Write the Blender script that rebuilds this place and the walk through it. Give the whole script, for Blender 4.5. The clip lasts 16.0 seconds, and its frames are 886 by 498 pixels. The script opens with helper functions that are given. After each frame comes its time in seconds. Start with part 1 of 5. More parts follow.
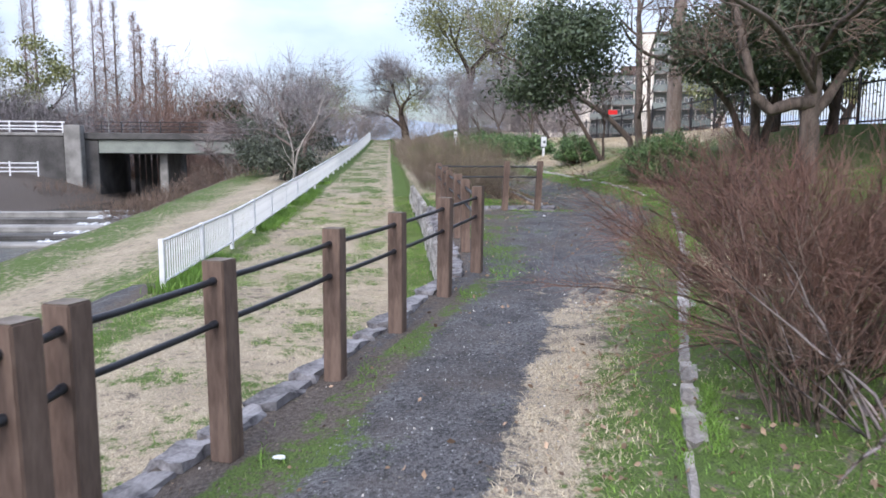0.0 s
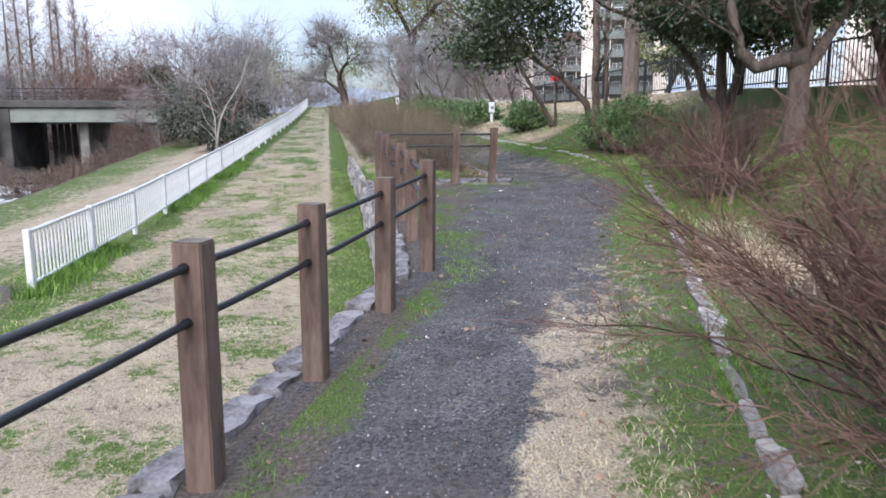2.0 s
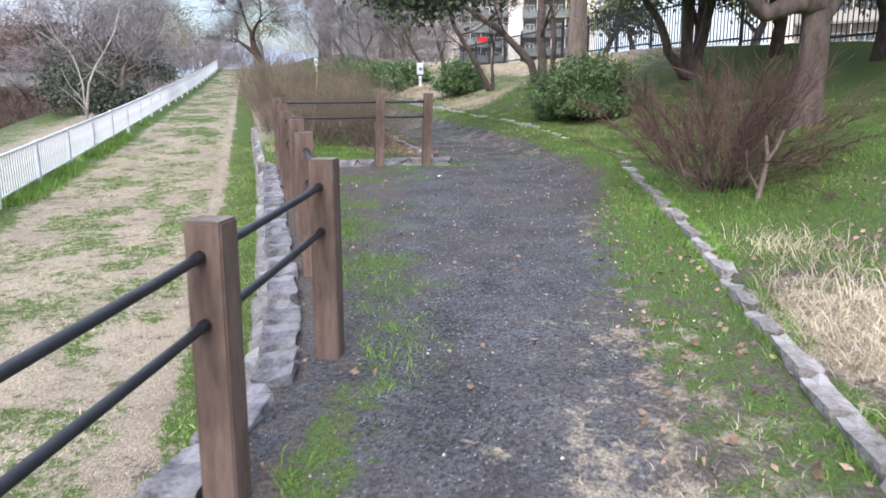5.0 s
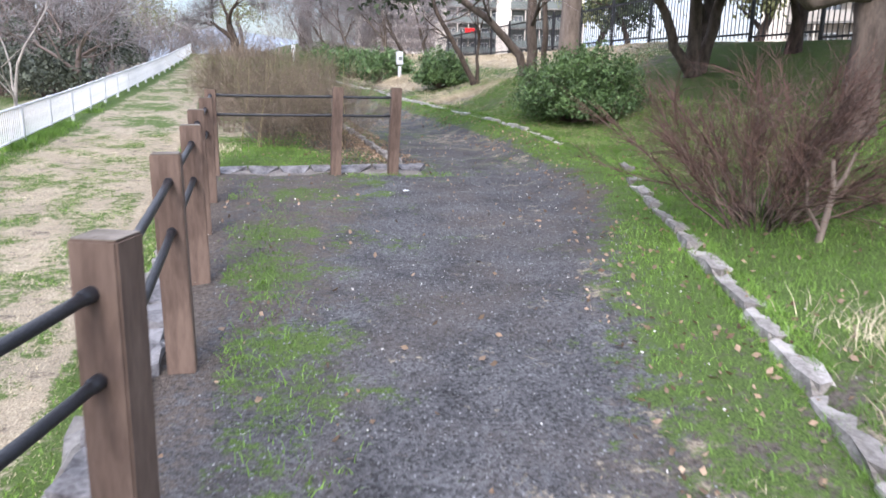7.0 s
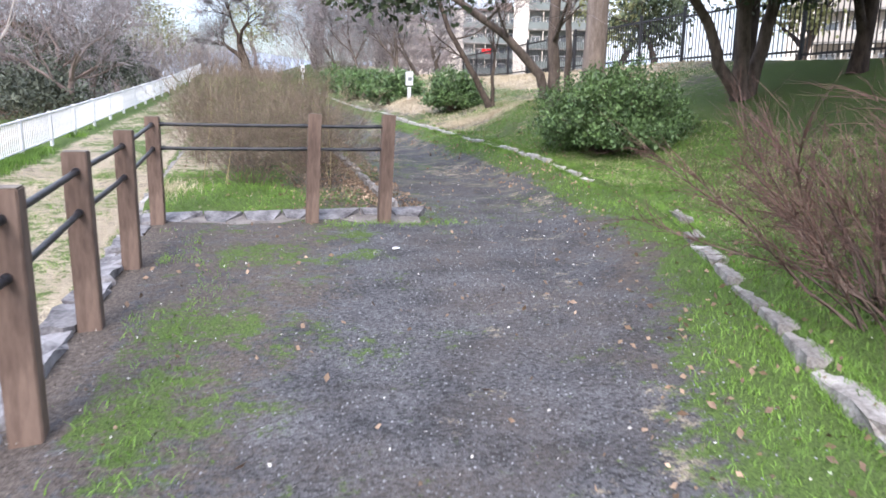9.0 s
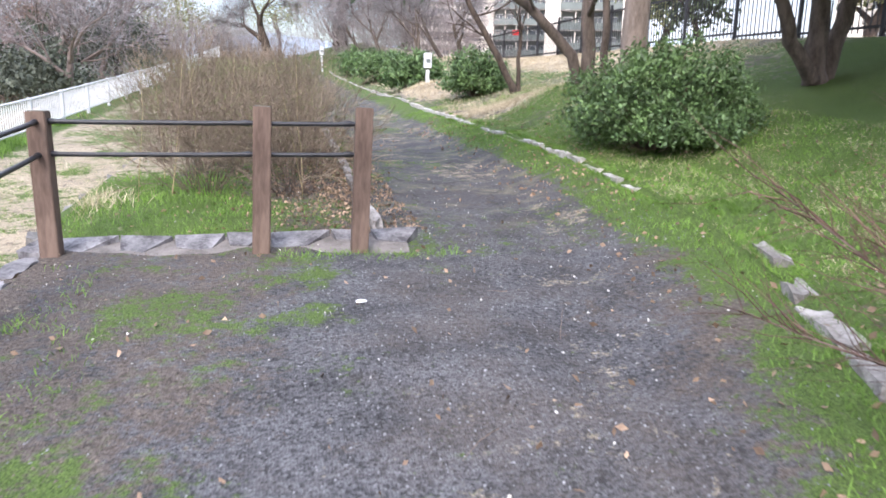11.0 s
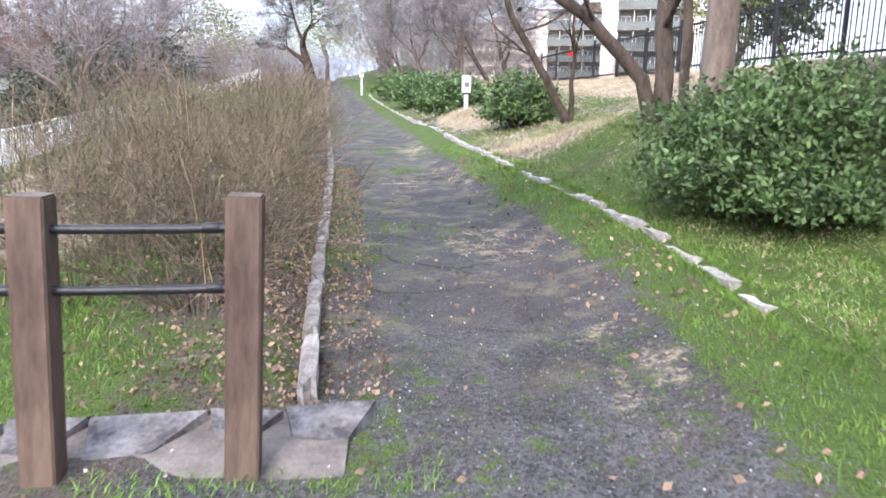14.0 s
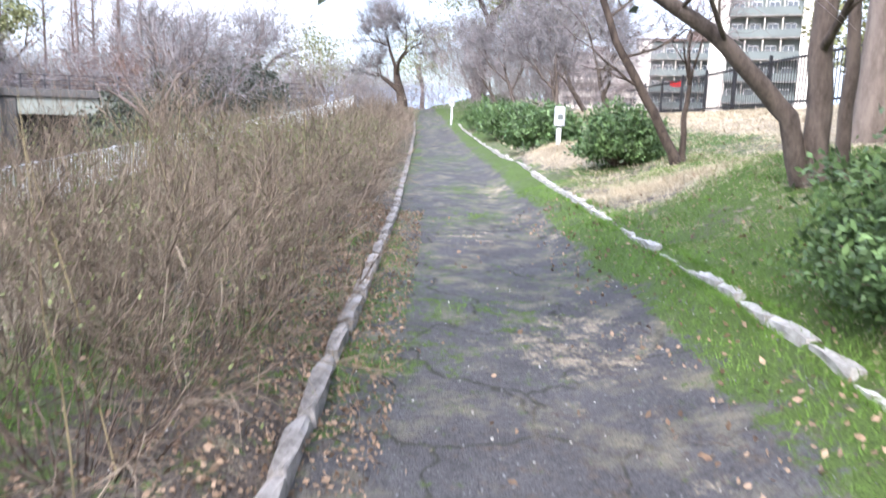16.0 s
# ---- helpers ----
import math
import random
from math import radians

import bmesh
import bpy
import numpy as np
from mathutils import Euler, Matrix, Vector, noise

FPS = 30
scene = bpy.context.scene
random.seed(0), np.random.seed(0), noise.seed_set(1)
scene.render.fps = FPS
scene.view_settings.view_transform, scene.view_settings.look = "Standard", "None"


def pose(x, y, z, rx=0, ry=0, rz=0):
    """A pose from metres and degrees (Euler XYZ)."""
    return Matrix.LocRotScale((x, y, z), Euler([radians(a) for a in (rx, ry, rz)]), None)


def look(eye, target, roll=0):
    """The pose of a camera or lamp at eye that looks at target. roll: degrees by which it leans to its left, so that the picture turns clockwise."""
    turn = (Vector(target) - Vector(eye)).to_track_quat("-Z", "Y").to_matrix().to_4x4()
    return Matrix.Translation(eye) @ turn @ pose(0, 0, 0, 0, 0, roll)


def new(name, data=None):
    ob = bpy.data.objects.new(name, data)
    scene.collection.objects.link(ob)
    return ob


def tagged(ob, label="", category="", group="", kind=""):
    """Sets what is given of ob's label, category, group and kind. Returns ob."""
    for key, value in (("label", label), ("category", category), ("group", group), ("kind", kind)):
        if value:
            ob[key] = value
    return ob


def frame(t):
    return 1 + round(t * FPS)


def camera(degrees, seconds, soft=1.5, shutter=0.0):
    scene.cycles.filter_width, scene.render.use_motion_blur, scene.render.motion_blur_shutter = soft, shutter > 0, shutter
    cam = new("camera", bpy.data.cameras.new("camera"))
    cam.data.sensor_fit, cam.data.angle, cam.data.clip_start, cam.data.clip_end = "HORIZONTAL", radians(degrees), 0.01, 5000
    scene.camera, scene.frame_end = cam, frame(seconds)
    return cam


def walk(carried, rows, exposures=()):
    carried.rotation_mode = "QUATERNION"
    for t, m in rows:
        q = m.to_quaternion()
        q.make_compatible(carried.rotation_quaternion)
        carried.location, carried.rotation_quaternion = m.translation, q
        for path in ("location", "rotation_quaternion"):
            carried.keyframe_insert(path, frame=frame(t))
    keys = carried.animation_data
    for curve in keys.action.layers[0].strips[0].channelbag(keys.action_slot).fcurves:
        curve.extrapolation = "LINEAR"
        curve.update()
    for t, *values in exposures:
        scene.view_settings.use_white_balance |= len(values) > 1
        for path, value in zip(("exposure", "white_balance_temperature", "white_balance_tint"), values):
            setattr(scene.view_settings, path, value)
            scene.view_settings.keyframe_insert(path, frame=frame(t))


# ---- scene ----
cam = camera(63.8, 16.0, soft=1.7, shutter=0.45)
METRES, EYE, TILT, LEAN, TURN = 14.8, 1.45, 0.0, 0.0, -6.0
ROWS = [
    (0.0, 0.0, 0.0, 0.0, 0.02, -6.78, -0.18),
    (0.5, 0.0001, 0.032, -0.001, -0.23, -7.28, 0.19),
    (1.0, -0.0008, 0.0632, -0.0007, -1.56, -7.94, -0.05),
    (1.5, -0.0006, 0.0947, -0.0003, -4.28, -8.3, 0.43),
    (2.0, 0.0024, 0.1259, -0.0004, -4.55, -9.32, 0.2),
    (2.5, 0.0033, 0.16, -0.0004, -5.47, -10.13, 0.56),
    (3.0, 0.0061, 0.1952, -0.0017, -6.1, -10.91, 0.38),
    (3.5, 0.0075, 0.2293, 0.0003, -6.56, -11.08, 0.18),
    (4.0, 0.011, 0.2609, 0.0011, -9.03, -11.19, 0.55),
    (6.5, 0.0488, 0.3998, 0.007, -11.15, -13.47, -0.19),
    (7.0, 0.0573, 0.4317, 0.0074, -11.45, -12.94, -0.94),
    (7.5, 0.0635, 0.4629, 0.008, -10.59, -12.7, -1.15),
    (8.0, 0.0705, 0.4928, 0.0101, -10.57, -12.41, -0.61),
    (8.5, 0.0819, 0.5211, 0.0113, -10.15, -11.79, -0.68),
    (9.0, 0.0898, 0.5506, 0.0113, -10.12, -11.39, -1.0),
    (11.5, 0.1352, 0.7002, 0.0176, -5.57, -13.03, -0.56),
    (12.0, 0.1405, 0.7296, 0.0213, -2.92, -12.94, -0.12),
    (12.5, 0.1504, 0.76, 0.0229, -2.03, -12.29, -0.27),
    (13.0, 0.1564, 0.7924, 0.0243, -3.31, -11.76, -0.6),
    (13.5, 0.1644, 0.8239, 0.0247, -5.06, -11.35, -0.52),
    (14.0, 0.1736, 0.8518, 0.0254, -3.48, -11.19, -0.84),
    (14.5, 0.1787, 0.8835, 0.0271, -2.69, -11.39, -1.26),
    (15.0, 0.1866, 0.9132, 0.0271, -0.99, -12.11, -1.19),
    (15.5, 0.1897, 0.9425, 0.0291, 2.02, -12.07, -2.15),
    (16.0, 0.1905, 0.9738, 0.0333, 4.13, -9.2, -1.95),
]
walk(cam, [(t, pose(0, 0, EYE, TILT, LEAN, TURN) @ pose(METRES * x, METRES * y, METRES * z, 90 + pitch, roll, yaw)) for t, x, y, z, yaw, pitch, roll in ROWS],
     exposures=[(0.0, 0.60, 6100, 15), (3.5, 0.74, 6150, 15), (6.5, 0.98, 6200, 16), (9.0, 1.18, 6250, 16), (12.5, 1.32, 6300, 17), (15.5, 1.46, 6250, 16), (16.0, 1.56, 6100, 16)])

# ---- world, sun ----
SUN_EL, SUN_AZ = 38.0, 205.0
world = bpy.data.worlds.new("sky_world")
scene.world = world
world.use_nodes = True
wn, wl = world.node_tree.nodes, world.node_tree.links
wn.clear()
w_out = wn.new("ShaderNodeOutputWorld")
w_bg = wn.new("ShaderNodeBackground")
w_sky = wn.new("ShaderNodeTexSky")
w_sky.sky_type = "NISHITA"
w_sky.sun_disc = False
w_sky.sun_elevation, w_sky.sun_rotation = radians(SUN_EL), radians(SUN_AZ)
w_sky.air_density, w_sky.dust_density = 1.0, 1.5
w_tc = wn.new("ShaderNodeTexCoord")
w_map = wn.new("ShaderNodeMapping")
w_map.inputs["Scale"].default_value = (1.0, 1.0, 2.6)
w_noise = wn.new("ShaderNodeTexNoise")
w_noise.inputs["Scale"].default_value = 2.1
w_noise.inputs["Detail"].default_value = 6
w_ramp = wn.new("ShaderNodeValToRGB")
w_ramp.color_ramp.elements[0].position, w_ramp.color_ramp.elements[1].position = 0.40, 0.66
w_ramp.color_ramp.elements[0].color = (0.12, 0.12, 0.12, 1)
w_mix = wn.new("ShaderNodeMix")
w_mix.data_type = "RGBA"
w_mix.inputs["B"].default_value = (8.0, 8.6, 9.7, 1)
wl.new(w_tc.outputs["Generated"], w_map.inputs["Vector"])
wl.new(w_map.outputs["Vector"], w_noise.inputs["Vector"])
wl.new(w_noise.outputs["Fac"], w_ramp.inputs["Fac"])
wl.new(w_ramp.outputs["Color"], w_mix.inputs["Factor"])
wl.new(w_sky.outputs["Color"], w_mix.inputs["A"])
# an overcast sky is brightest overhead
w_sep = wn.new("ShaderNodeSeparateXYZ")
w_grad = wn.new("ShaderNodeMapRange")
w_grad.inputs["From Min"].default_value, w_grad.inputs["From Max"].default_value = 0.0, 1.0
w_grad.inputs["To Min"].default_value, w_grad.inputs["To Max"].default_value = 0.60, 1.65
w_mul = wn.new("ShaderNodeVectorMath")
w_mul.operation = "SCALE"
wl.new(w_tc.outputs["Generated"], w_sep.inputs["Vector"])
wl.new(w_sep.outputs["Z"], w_grad.inputs["Value"])
wl.new(w_mix.outputs["Result"], w_mul.inputs[0])
wl.new(w_grad.outputs["Result"], w_mul.inputs["Scale"])
wl.new(w_mul.outputs["Vector"], w_bg.inputs["Color"])
w_bg.inputs["Strength"].default_value = 0.13
wl.new(w_bg.outputs["Background"], w_out.inputs["Surface"])
sun = new("sun", bpy.data.lights.new("sun", "SUN"))
sun.data.energy, sun.data.angle, sun.data.color = 1.5, radians(25), (1.0, 0.95, 0.88)
# the light comes from behind the walker and from the side
_a, _e = radians(SUN_AZ), radians(SUN_EL)
sun.matrix_world = look((0, 0, 60), (-60 * math.sin(_a) * math.cos(_e), -60 * math.cos(_a) * math.cos(_e), 60 - 60 * math.sin(_e)))


# ---- materials ----
def rgb(c):
    return (*c, 1) if len(c) == 3 else c


def material(name, base, dark, scale=8.0, rough=0.85, bump=0.3, bump_scale=60.0, metal=0.0, spread=0.0, island=False, stretch=(1, 1, 1), spec=0.3, detail=5.0):
    """Two-scale noise between base and dark, with bump; spread varies the value from object to object or island to island."""
    m = bpy.data.materials.new(name)
    m.use_nodes = True
    n, l = m.node_tree.nodes, m.node_tree.links
    b = n["Principled BSDF"]
    b.inputs["Roughness"].default_value, b.inputs["Metallic"].default_value = rough, metal
    b.inputs["Specular IOR Level"].default_value = spec
    tc = n.new("ShaderNodeTexCoord")
    mp = n.new("ShaderNodeMapping")
    mp.inputs["Scale"].default_value = stretch
    l.new(tc.outputs["Object"], mp.inputs["Vector"])
    n1 = n.new("ShaderNodeTexNoise")
    n1.inputs["Scale"].default_value, n1.inputs["Detail"].default_value = scale, detail
    l.new(mp.outputs["Vector"], n1.inputs["Vector"])
    n2 = n.new("ShaderNodeTexNoise")
    n2.inputs["Scale"].default_value, n2.inputs["Detail"].default_value = bump_scale, 4
    l.new(mp.outputs["Vector"], n2.inputs["Vector"])
    ramp = n.new("ShaderNodeValToRGB")
    ramp.color_ramp.elements[0].position, ramp.color_ramp.elements[1].position = 0.32, 0.68
    ramp.color_ramp.elements[0].color, ramp.color_ramp.elements[1].color = rgb(dark), rgb(base)
    add = n.new("ShaderNodeMath")
    add.operation = "MULTIPLY_ADD"
    add.inputs[1].default_value, add.inputs[2].default_value = 0.45, -0.22
    l.new(n2.outputs["Fac"], add.inputs[0])
    s = n.new("ShaderNodeMath")
    l.new(n1.outputs["Fac"], s.inputs[0])
    l.new(add.outputs[0], s.inputs[1])
    l.new(s.outputs[0], ramp.inputs["Fac"])
    col = ramp.outputs["Color"]
    if spread:
        hsv = n.new("ShaderNodeHueSaturation")
        if island:
            src = n.new("ShaderNodeNewGeometry").outputs["Random Per Island"]
        else:
            src = n.new("ShaderNodeObjectInfo").outputs["Random"]
        mr = n.new("ShaderNodeMapRange")
        mr.inputs["To Min"].default_value, mr.inputs["To Max"].default_value = 1 - spread, 1 + spread
        l.new(src, mr.inputs["Value"])
        l.new(mr.outputs["Result"], hsv.inputs["Value"])
        l.new(col, hsv.inputs["Color"])
        col = hsv.outputs["Color"]
    l.new(col, b.inputs["Base Color"])
    if bump:
        bp = n.new("ShaderNodeBump")
        bp.inputs["Strength"].default_value, bp.inputs["Distance"].default_value = bump, 0.01
        l.new(n2.outputs["Fac"], bp.inputs["Height"])
        l.new(bp.outputs["Normal"], b.inputs["Normal"])
    return m


M_POST = material("post_wood", (0.185, 0.130, 0.102), (0.085, 0.057, 0.045), 4, 0.85, 0.35, 26, stretch=(2.2, 2.2, 0.45), spread=0.16)
M_POSTTOP = material("post_end_grain", (0.22, 0.19, 0.16), (0.10, 0.083, 0.068), 9, 0.85, 0.4, 90, spread=0.12)
M_PIPE = material("pipe_black", (0.022, 0.023, 0.028), (0.010, 0.010, 0.013), 12, 0.42, 0.25, 120, spec=0.5)
M_STONE = material("edge_stone", (0.28, 0.27, 0.275), (0.075, 0.07, 0.075), 7, 0.9, 0.8, 45, spread=0.2)
M_WALLSTONE = material("wall_stone", (0.42, 0.40, 0.38), (0.17, 0.16, 0.15), 5, 0.9, 0.9, 30, spread=0.25)
M_KERB = material("kerb_stone", (0.43, 0.40, 0.375), (0.14, 0.125, 0.112), 6, 0.92, 0.7, 60, spread=0.16)
M_KERBW = material("kerb_white", (0.62, 0.60, 0.57), (0.30, 0.28, 0.25), 8, 0.85, 0.6, 50, spread=0.14)
M_CONC = material("concrete", (0.33, 0.32, 0.30), (0.17, 0.165, 0.155), 1.2, 0.9, 0.3, 20)
M_CONCDK = material("dark_concrete", (0.13, 0.125, 0.12), (0.06, 0.058, 0.056), 0.7, 0.9, 0.3, 12)
M_BEAM = material("bridge_beam", (0.30, 0.33, 0.29), (0.20, 0.22, 0.20), 0.8, 0.6, 0.2, 10)
M_WHITE = material("white_paint", (0.80, 0.81, 0.83), (0.62, 0.63, 0.65), 6, 0.45, 0.05, 60, spec=0.5)
M_IRON = material("black_iron", (0.030, 0.030, 0.034), (0.015, 0.015, 0.018), 8, 0.5, 0.1, 60, spec=0.5)
M_BARK = material("bark_brown", (0.115, 0.088, 0.070), (0.040, 0.030, 0.025), 6, 0.95, 0.9, 28, stretch=(2, 2, 0.6))
# bark of far trees, paled because distance haze is put into the colour
M_BARKHAZE = material("hazed_bark", (0.24, 0.19, 0.17), (0.14, 0.11, 0.10), 1, 0.95, 0.3, 10)
M_BARKDK = material("bark_dark", (0.095, 0.071, 0.058), (0.036, 0.027, 0.023), 6, 0.95, 0.9, 28, stretch=(2, 2, 0.6))
M_BARKPALE = material("bark_pale", (0.30, 0.24, 0.20), (0.16, 0.125, 0.105), 4, 0.95, 0.8, 24, stretch=(2, 2, 0.5))
M_BARKMID = material("bark_grey_brown", (0.18, 0.142, 0.118), (0.072, 0.056, 0.047), 5, 0.95, 0.9, 26, stretch=(2, 2, 0.6))
M_SAPLING = material("pale_sapling_bark", (0.52, 0.47, 0.43), (0.30, 0.27, 0.245), 5, 0.9, 0.3, 30)
M_TWIG = material("bare_twig", (0.27, 0.20, 0.155), (0.14, 0.10, 0.08), 4, 0.9, 0, 30, spread=0.3, island=True)
M_TWIGGREY = material("grey_twig", (0.40, 0.34, 0.33), (0.23, 0.195, 0.19), 2, 0.9, 0, 30, spread=0.25, island=True)
M_TWIGRED = material("red_twig", (0.27, 0.155, 0.120), (0.145, 0.088, 0.070), 3, 0.85, 0, 30, spread=0.35, island=True)
# bluish grey twigs: atmospheric haze is painted into this colour
M_TWIGHAZE = material("hazed_twig", (0.37, 0.34, 0.345), (0.22, 0.20, 0.205), 2, 0.9, 0, 30, spread=0.3, island=True)
M_STEM = material("shrub_stem", (0.24, 0.18, 0.145), (0.12, 0.085, 0.07), 6, 0.9, 0.3, 40, spread=0.25, island=True)
M_TWIGDARK = material("dark_red_twig", (0.19, 0.115, 0.092), (0.10, 0.062, 0.052), 3, 0.85, 0, 30, spread=0.35, island=True)
# rust-coloured twigs, lightened to carry the haze over the far bank
M_TWIGRUST = material("hazed_rust_twig", (0.36, 0.24, 0.195), (0.22, 0.145, 0.12), 2, 0.9, 0, 30, spread=0.3, island=True)
M_HEDGE = material("hedge_twig", (0.37, 0.295, 0.22), (0.18, 0.14, 0.105), 1.2, 0.9, 0, 30, spread=0.35, island=True)
M_STRAW = material("straw_stalk", (0.52, 0.42, 0.24), (0.33, 0.26, 0.14), 3, 0.9, 0, 30, spread=0.3, island=True)
M_LEAFDK = material("evergreen_leaf", (0.085, 0.115, 0.055), (0.036, 0.055, 0.028), 3, 0.5, 0, 30, spread=0.4, island=True, spec=0.45)
M_LEAFMID = material("shrub_leaf", (0.155, 0.250, 0.090), (0.058, 0.105, 0.040), 4, 0.5, 0, 30, spread=0.45, island=True, spec=0.45)
M_BUD = material("bud_green", (0.20, 0.23, 0.09), (0.12, 0.14, 0.05), 3, 0.6, 0, 30, spread=0.35, island=True)
# evergreen leaf greyed, the haze over the bank being part of its colour
M_LEAFHAZE = material("hazed_undergrowth_leaf", (0.115, 0.130, 0.095), (0.055, 0.065, 0.048), 3, 0.6, 0, 30, spread=0.4, island=True)
M_LEAFOLIVE = material("olive_leaf", (0.30, 0.31, 0.14), (0.15, 0.165, 0.075), 2, 0.6, 0, 30, spread=0.35, island=True)
M_GRASS = material("grass_blade", (0.200, 0.345, 0.062), (0.095, 0.175, 0.032), 1.5, 0.6, 0, 20, spread=0.25, island=True)
M_VERGE = material("verge_blade", (0.170, 0.225, 0.070), (0.085, 0.115, 0.036), 1.5, 0.7, 0, 20, spread=0.3, island=True)
M_CRUMB = material("earth_crumb", (0.19, 0.155, 0.13), (0.06, 0.05, 0.042), 20, 0.9, 0, 60, spread=0.5, island=True)
M_DRYGRASS = material("dry_blade", (0.64, 0.55, 0.39), (0.38, 0.32, 0.22), 1.5, 0.85, 0, 20, spread=0.3, island=True)
M_LITTER = material("fallen_leaf", (0.38, 0.27, 0.185), (0.16, 0.105, 0.072), 4, 0.8, 0, 30, spread=0.5, island=True)
M_PALEBIT = material("pale_litter", (0.72, 0.70, 0.66), (0.45, 0.42, 0.38), 14, 0.85, 0.3, 60, spread=0.2, island=True)
M_GRAVEL = material("gravel_chip", (0.26, 0.258, 0.268), (0.092, 0.091, 0.096), 30, 0.8, 0, 80, spread=0.55, island=True)
M_PLASTER = material("cream_plaster", (0.80, 0.74, 0.66), (0.70, 0.64, 0.56), 0.3, 0.85, 0.1, 8)
M_GREYWALL = material("grey_facade", (0.20, 0.23, 0.22), (0.15, 0.17, 0.165), 0.3, 0.85, 0.1, 8)
M_BEIGE = material("beige_facade", (0.46, 0.43, 0.39), (0.36, 0.335, 0.30), 0.4, 0.85, 0.1, 8)
M_MORTAR = material("mortar", (0.25, 0.225, 0.205), (0.13, 0.115, 0.105), 6, 0.95, 0.6, 50)
M_ROOF = material("roof_brown", (0.16, 0.11, 0.09), (0.09, 0.065, 0.055), 0.6, 0.8, 0.2, 10)
M_RED = material("red_cloth", (0.75, 0.03, 0.03), (0.55, 0.02, 0.02), 3, 0.7, 0, 20)
# aerial haze over the hills is painted in as this pale blue
M_HILL = material("hazed_far_hill", (0.42, 0.50, 0.60), (0.36, 0.44, 0.54), 0.004, 1.0, 0, 0.05)


def glass_dark():
    m = bpy.data.materials.new("window_glass")
    m.use_nodes = True
    b = m.node_tree.nodes["Principled BSDF"]
    b.inputs["Base Color"].default_value = (0.10, 0.12, 0.14, 1)
    b.inputs["Roughness"].default_value, b.inputs["Specular IOR Level"].default_value = 0.08, 0.8
    return m


M_GLASS = glass_dark()


def water_material():
    m = bpy.data.materials.new("river_water")
    m.use_nodes = True
    n, l = m.node_tree.nodes, m.node_tree.links
    b = n["Principled BSDF"]
    b.inputs["Base Color"].default_value = (0.055, 0.058, 0.05, 1)
    b.inputs["Roughness"].default_value = 0.12
    tc = n.new("ShaderNodeTexCoord")
    mp = n.new("ShaderNodeMapping")
    mp.inputs["Scale"].default_value = (0.5, 1.6, 1)
    no = n.new("ShaderNodeTexNoise")
    no.inputs["Scale"].default_value, no.inputs["Detail"].default_value = 2.5, 5
    bp = n.new("ShaderNodeBump")
    bp.inputs["Strength"].default_value, bp.inputs["Distance"].default_value = 0.6, 0.05
    l.new(tc.outputs["Object"], mp.inputs["Vector"])
    l.new(mp.outputs["Vector"], no.inputs["Vector"])
    l.new(no.outputs["Fac"], bp.inputs["Height"])
    l.new(bp.outputs["Normal"], b.inputs["Normal"])
    return m


M_WATER = water_material()
M_FOAM = material("white_water", (0.75, 0.77, 0.79), (0.14, 0.14, 0.13), 3.5, 0.5, 0.5, 14, stretch=(1.5, 0.5, 1))


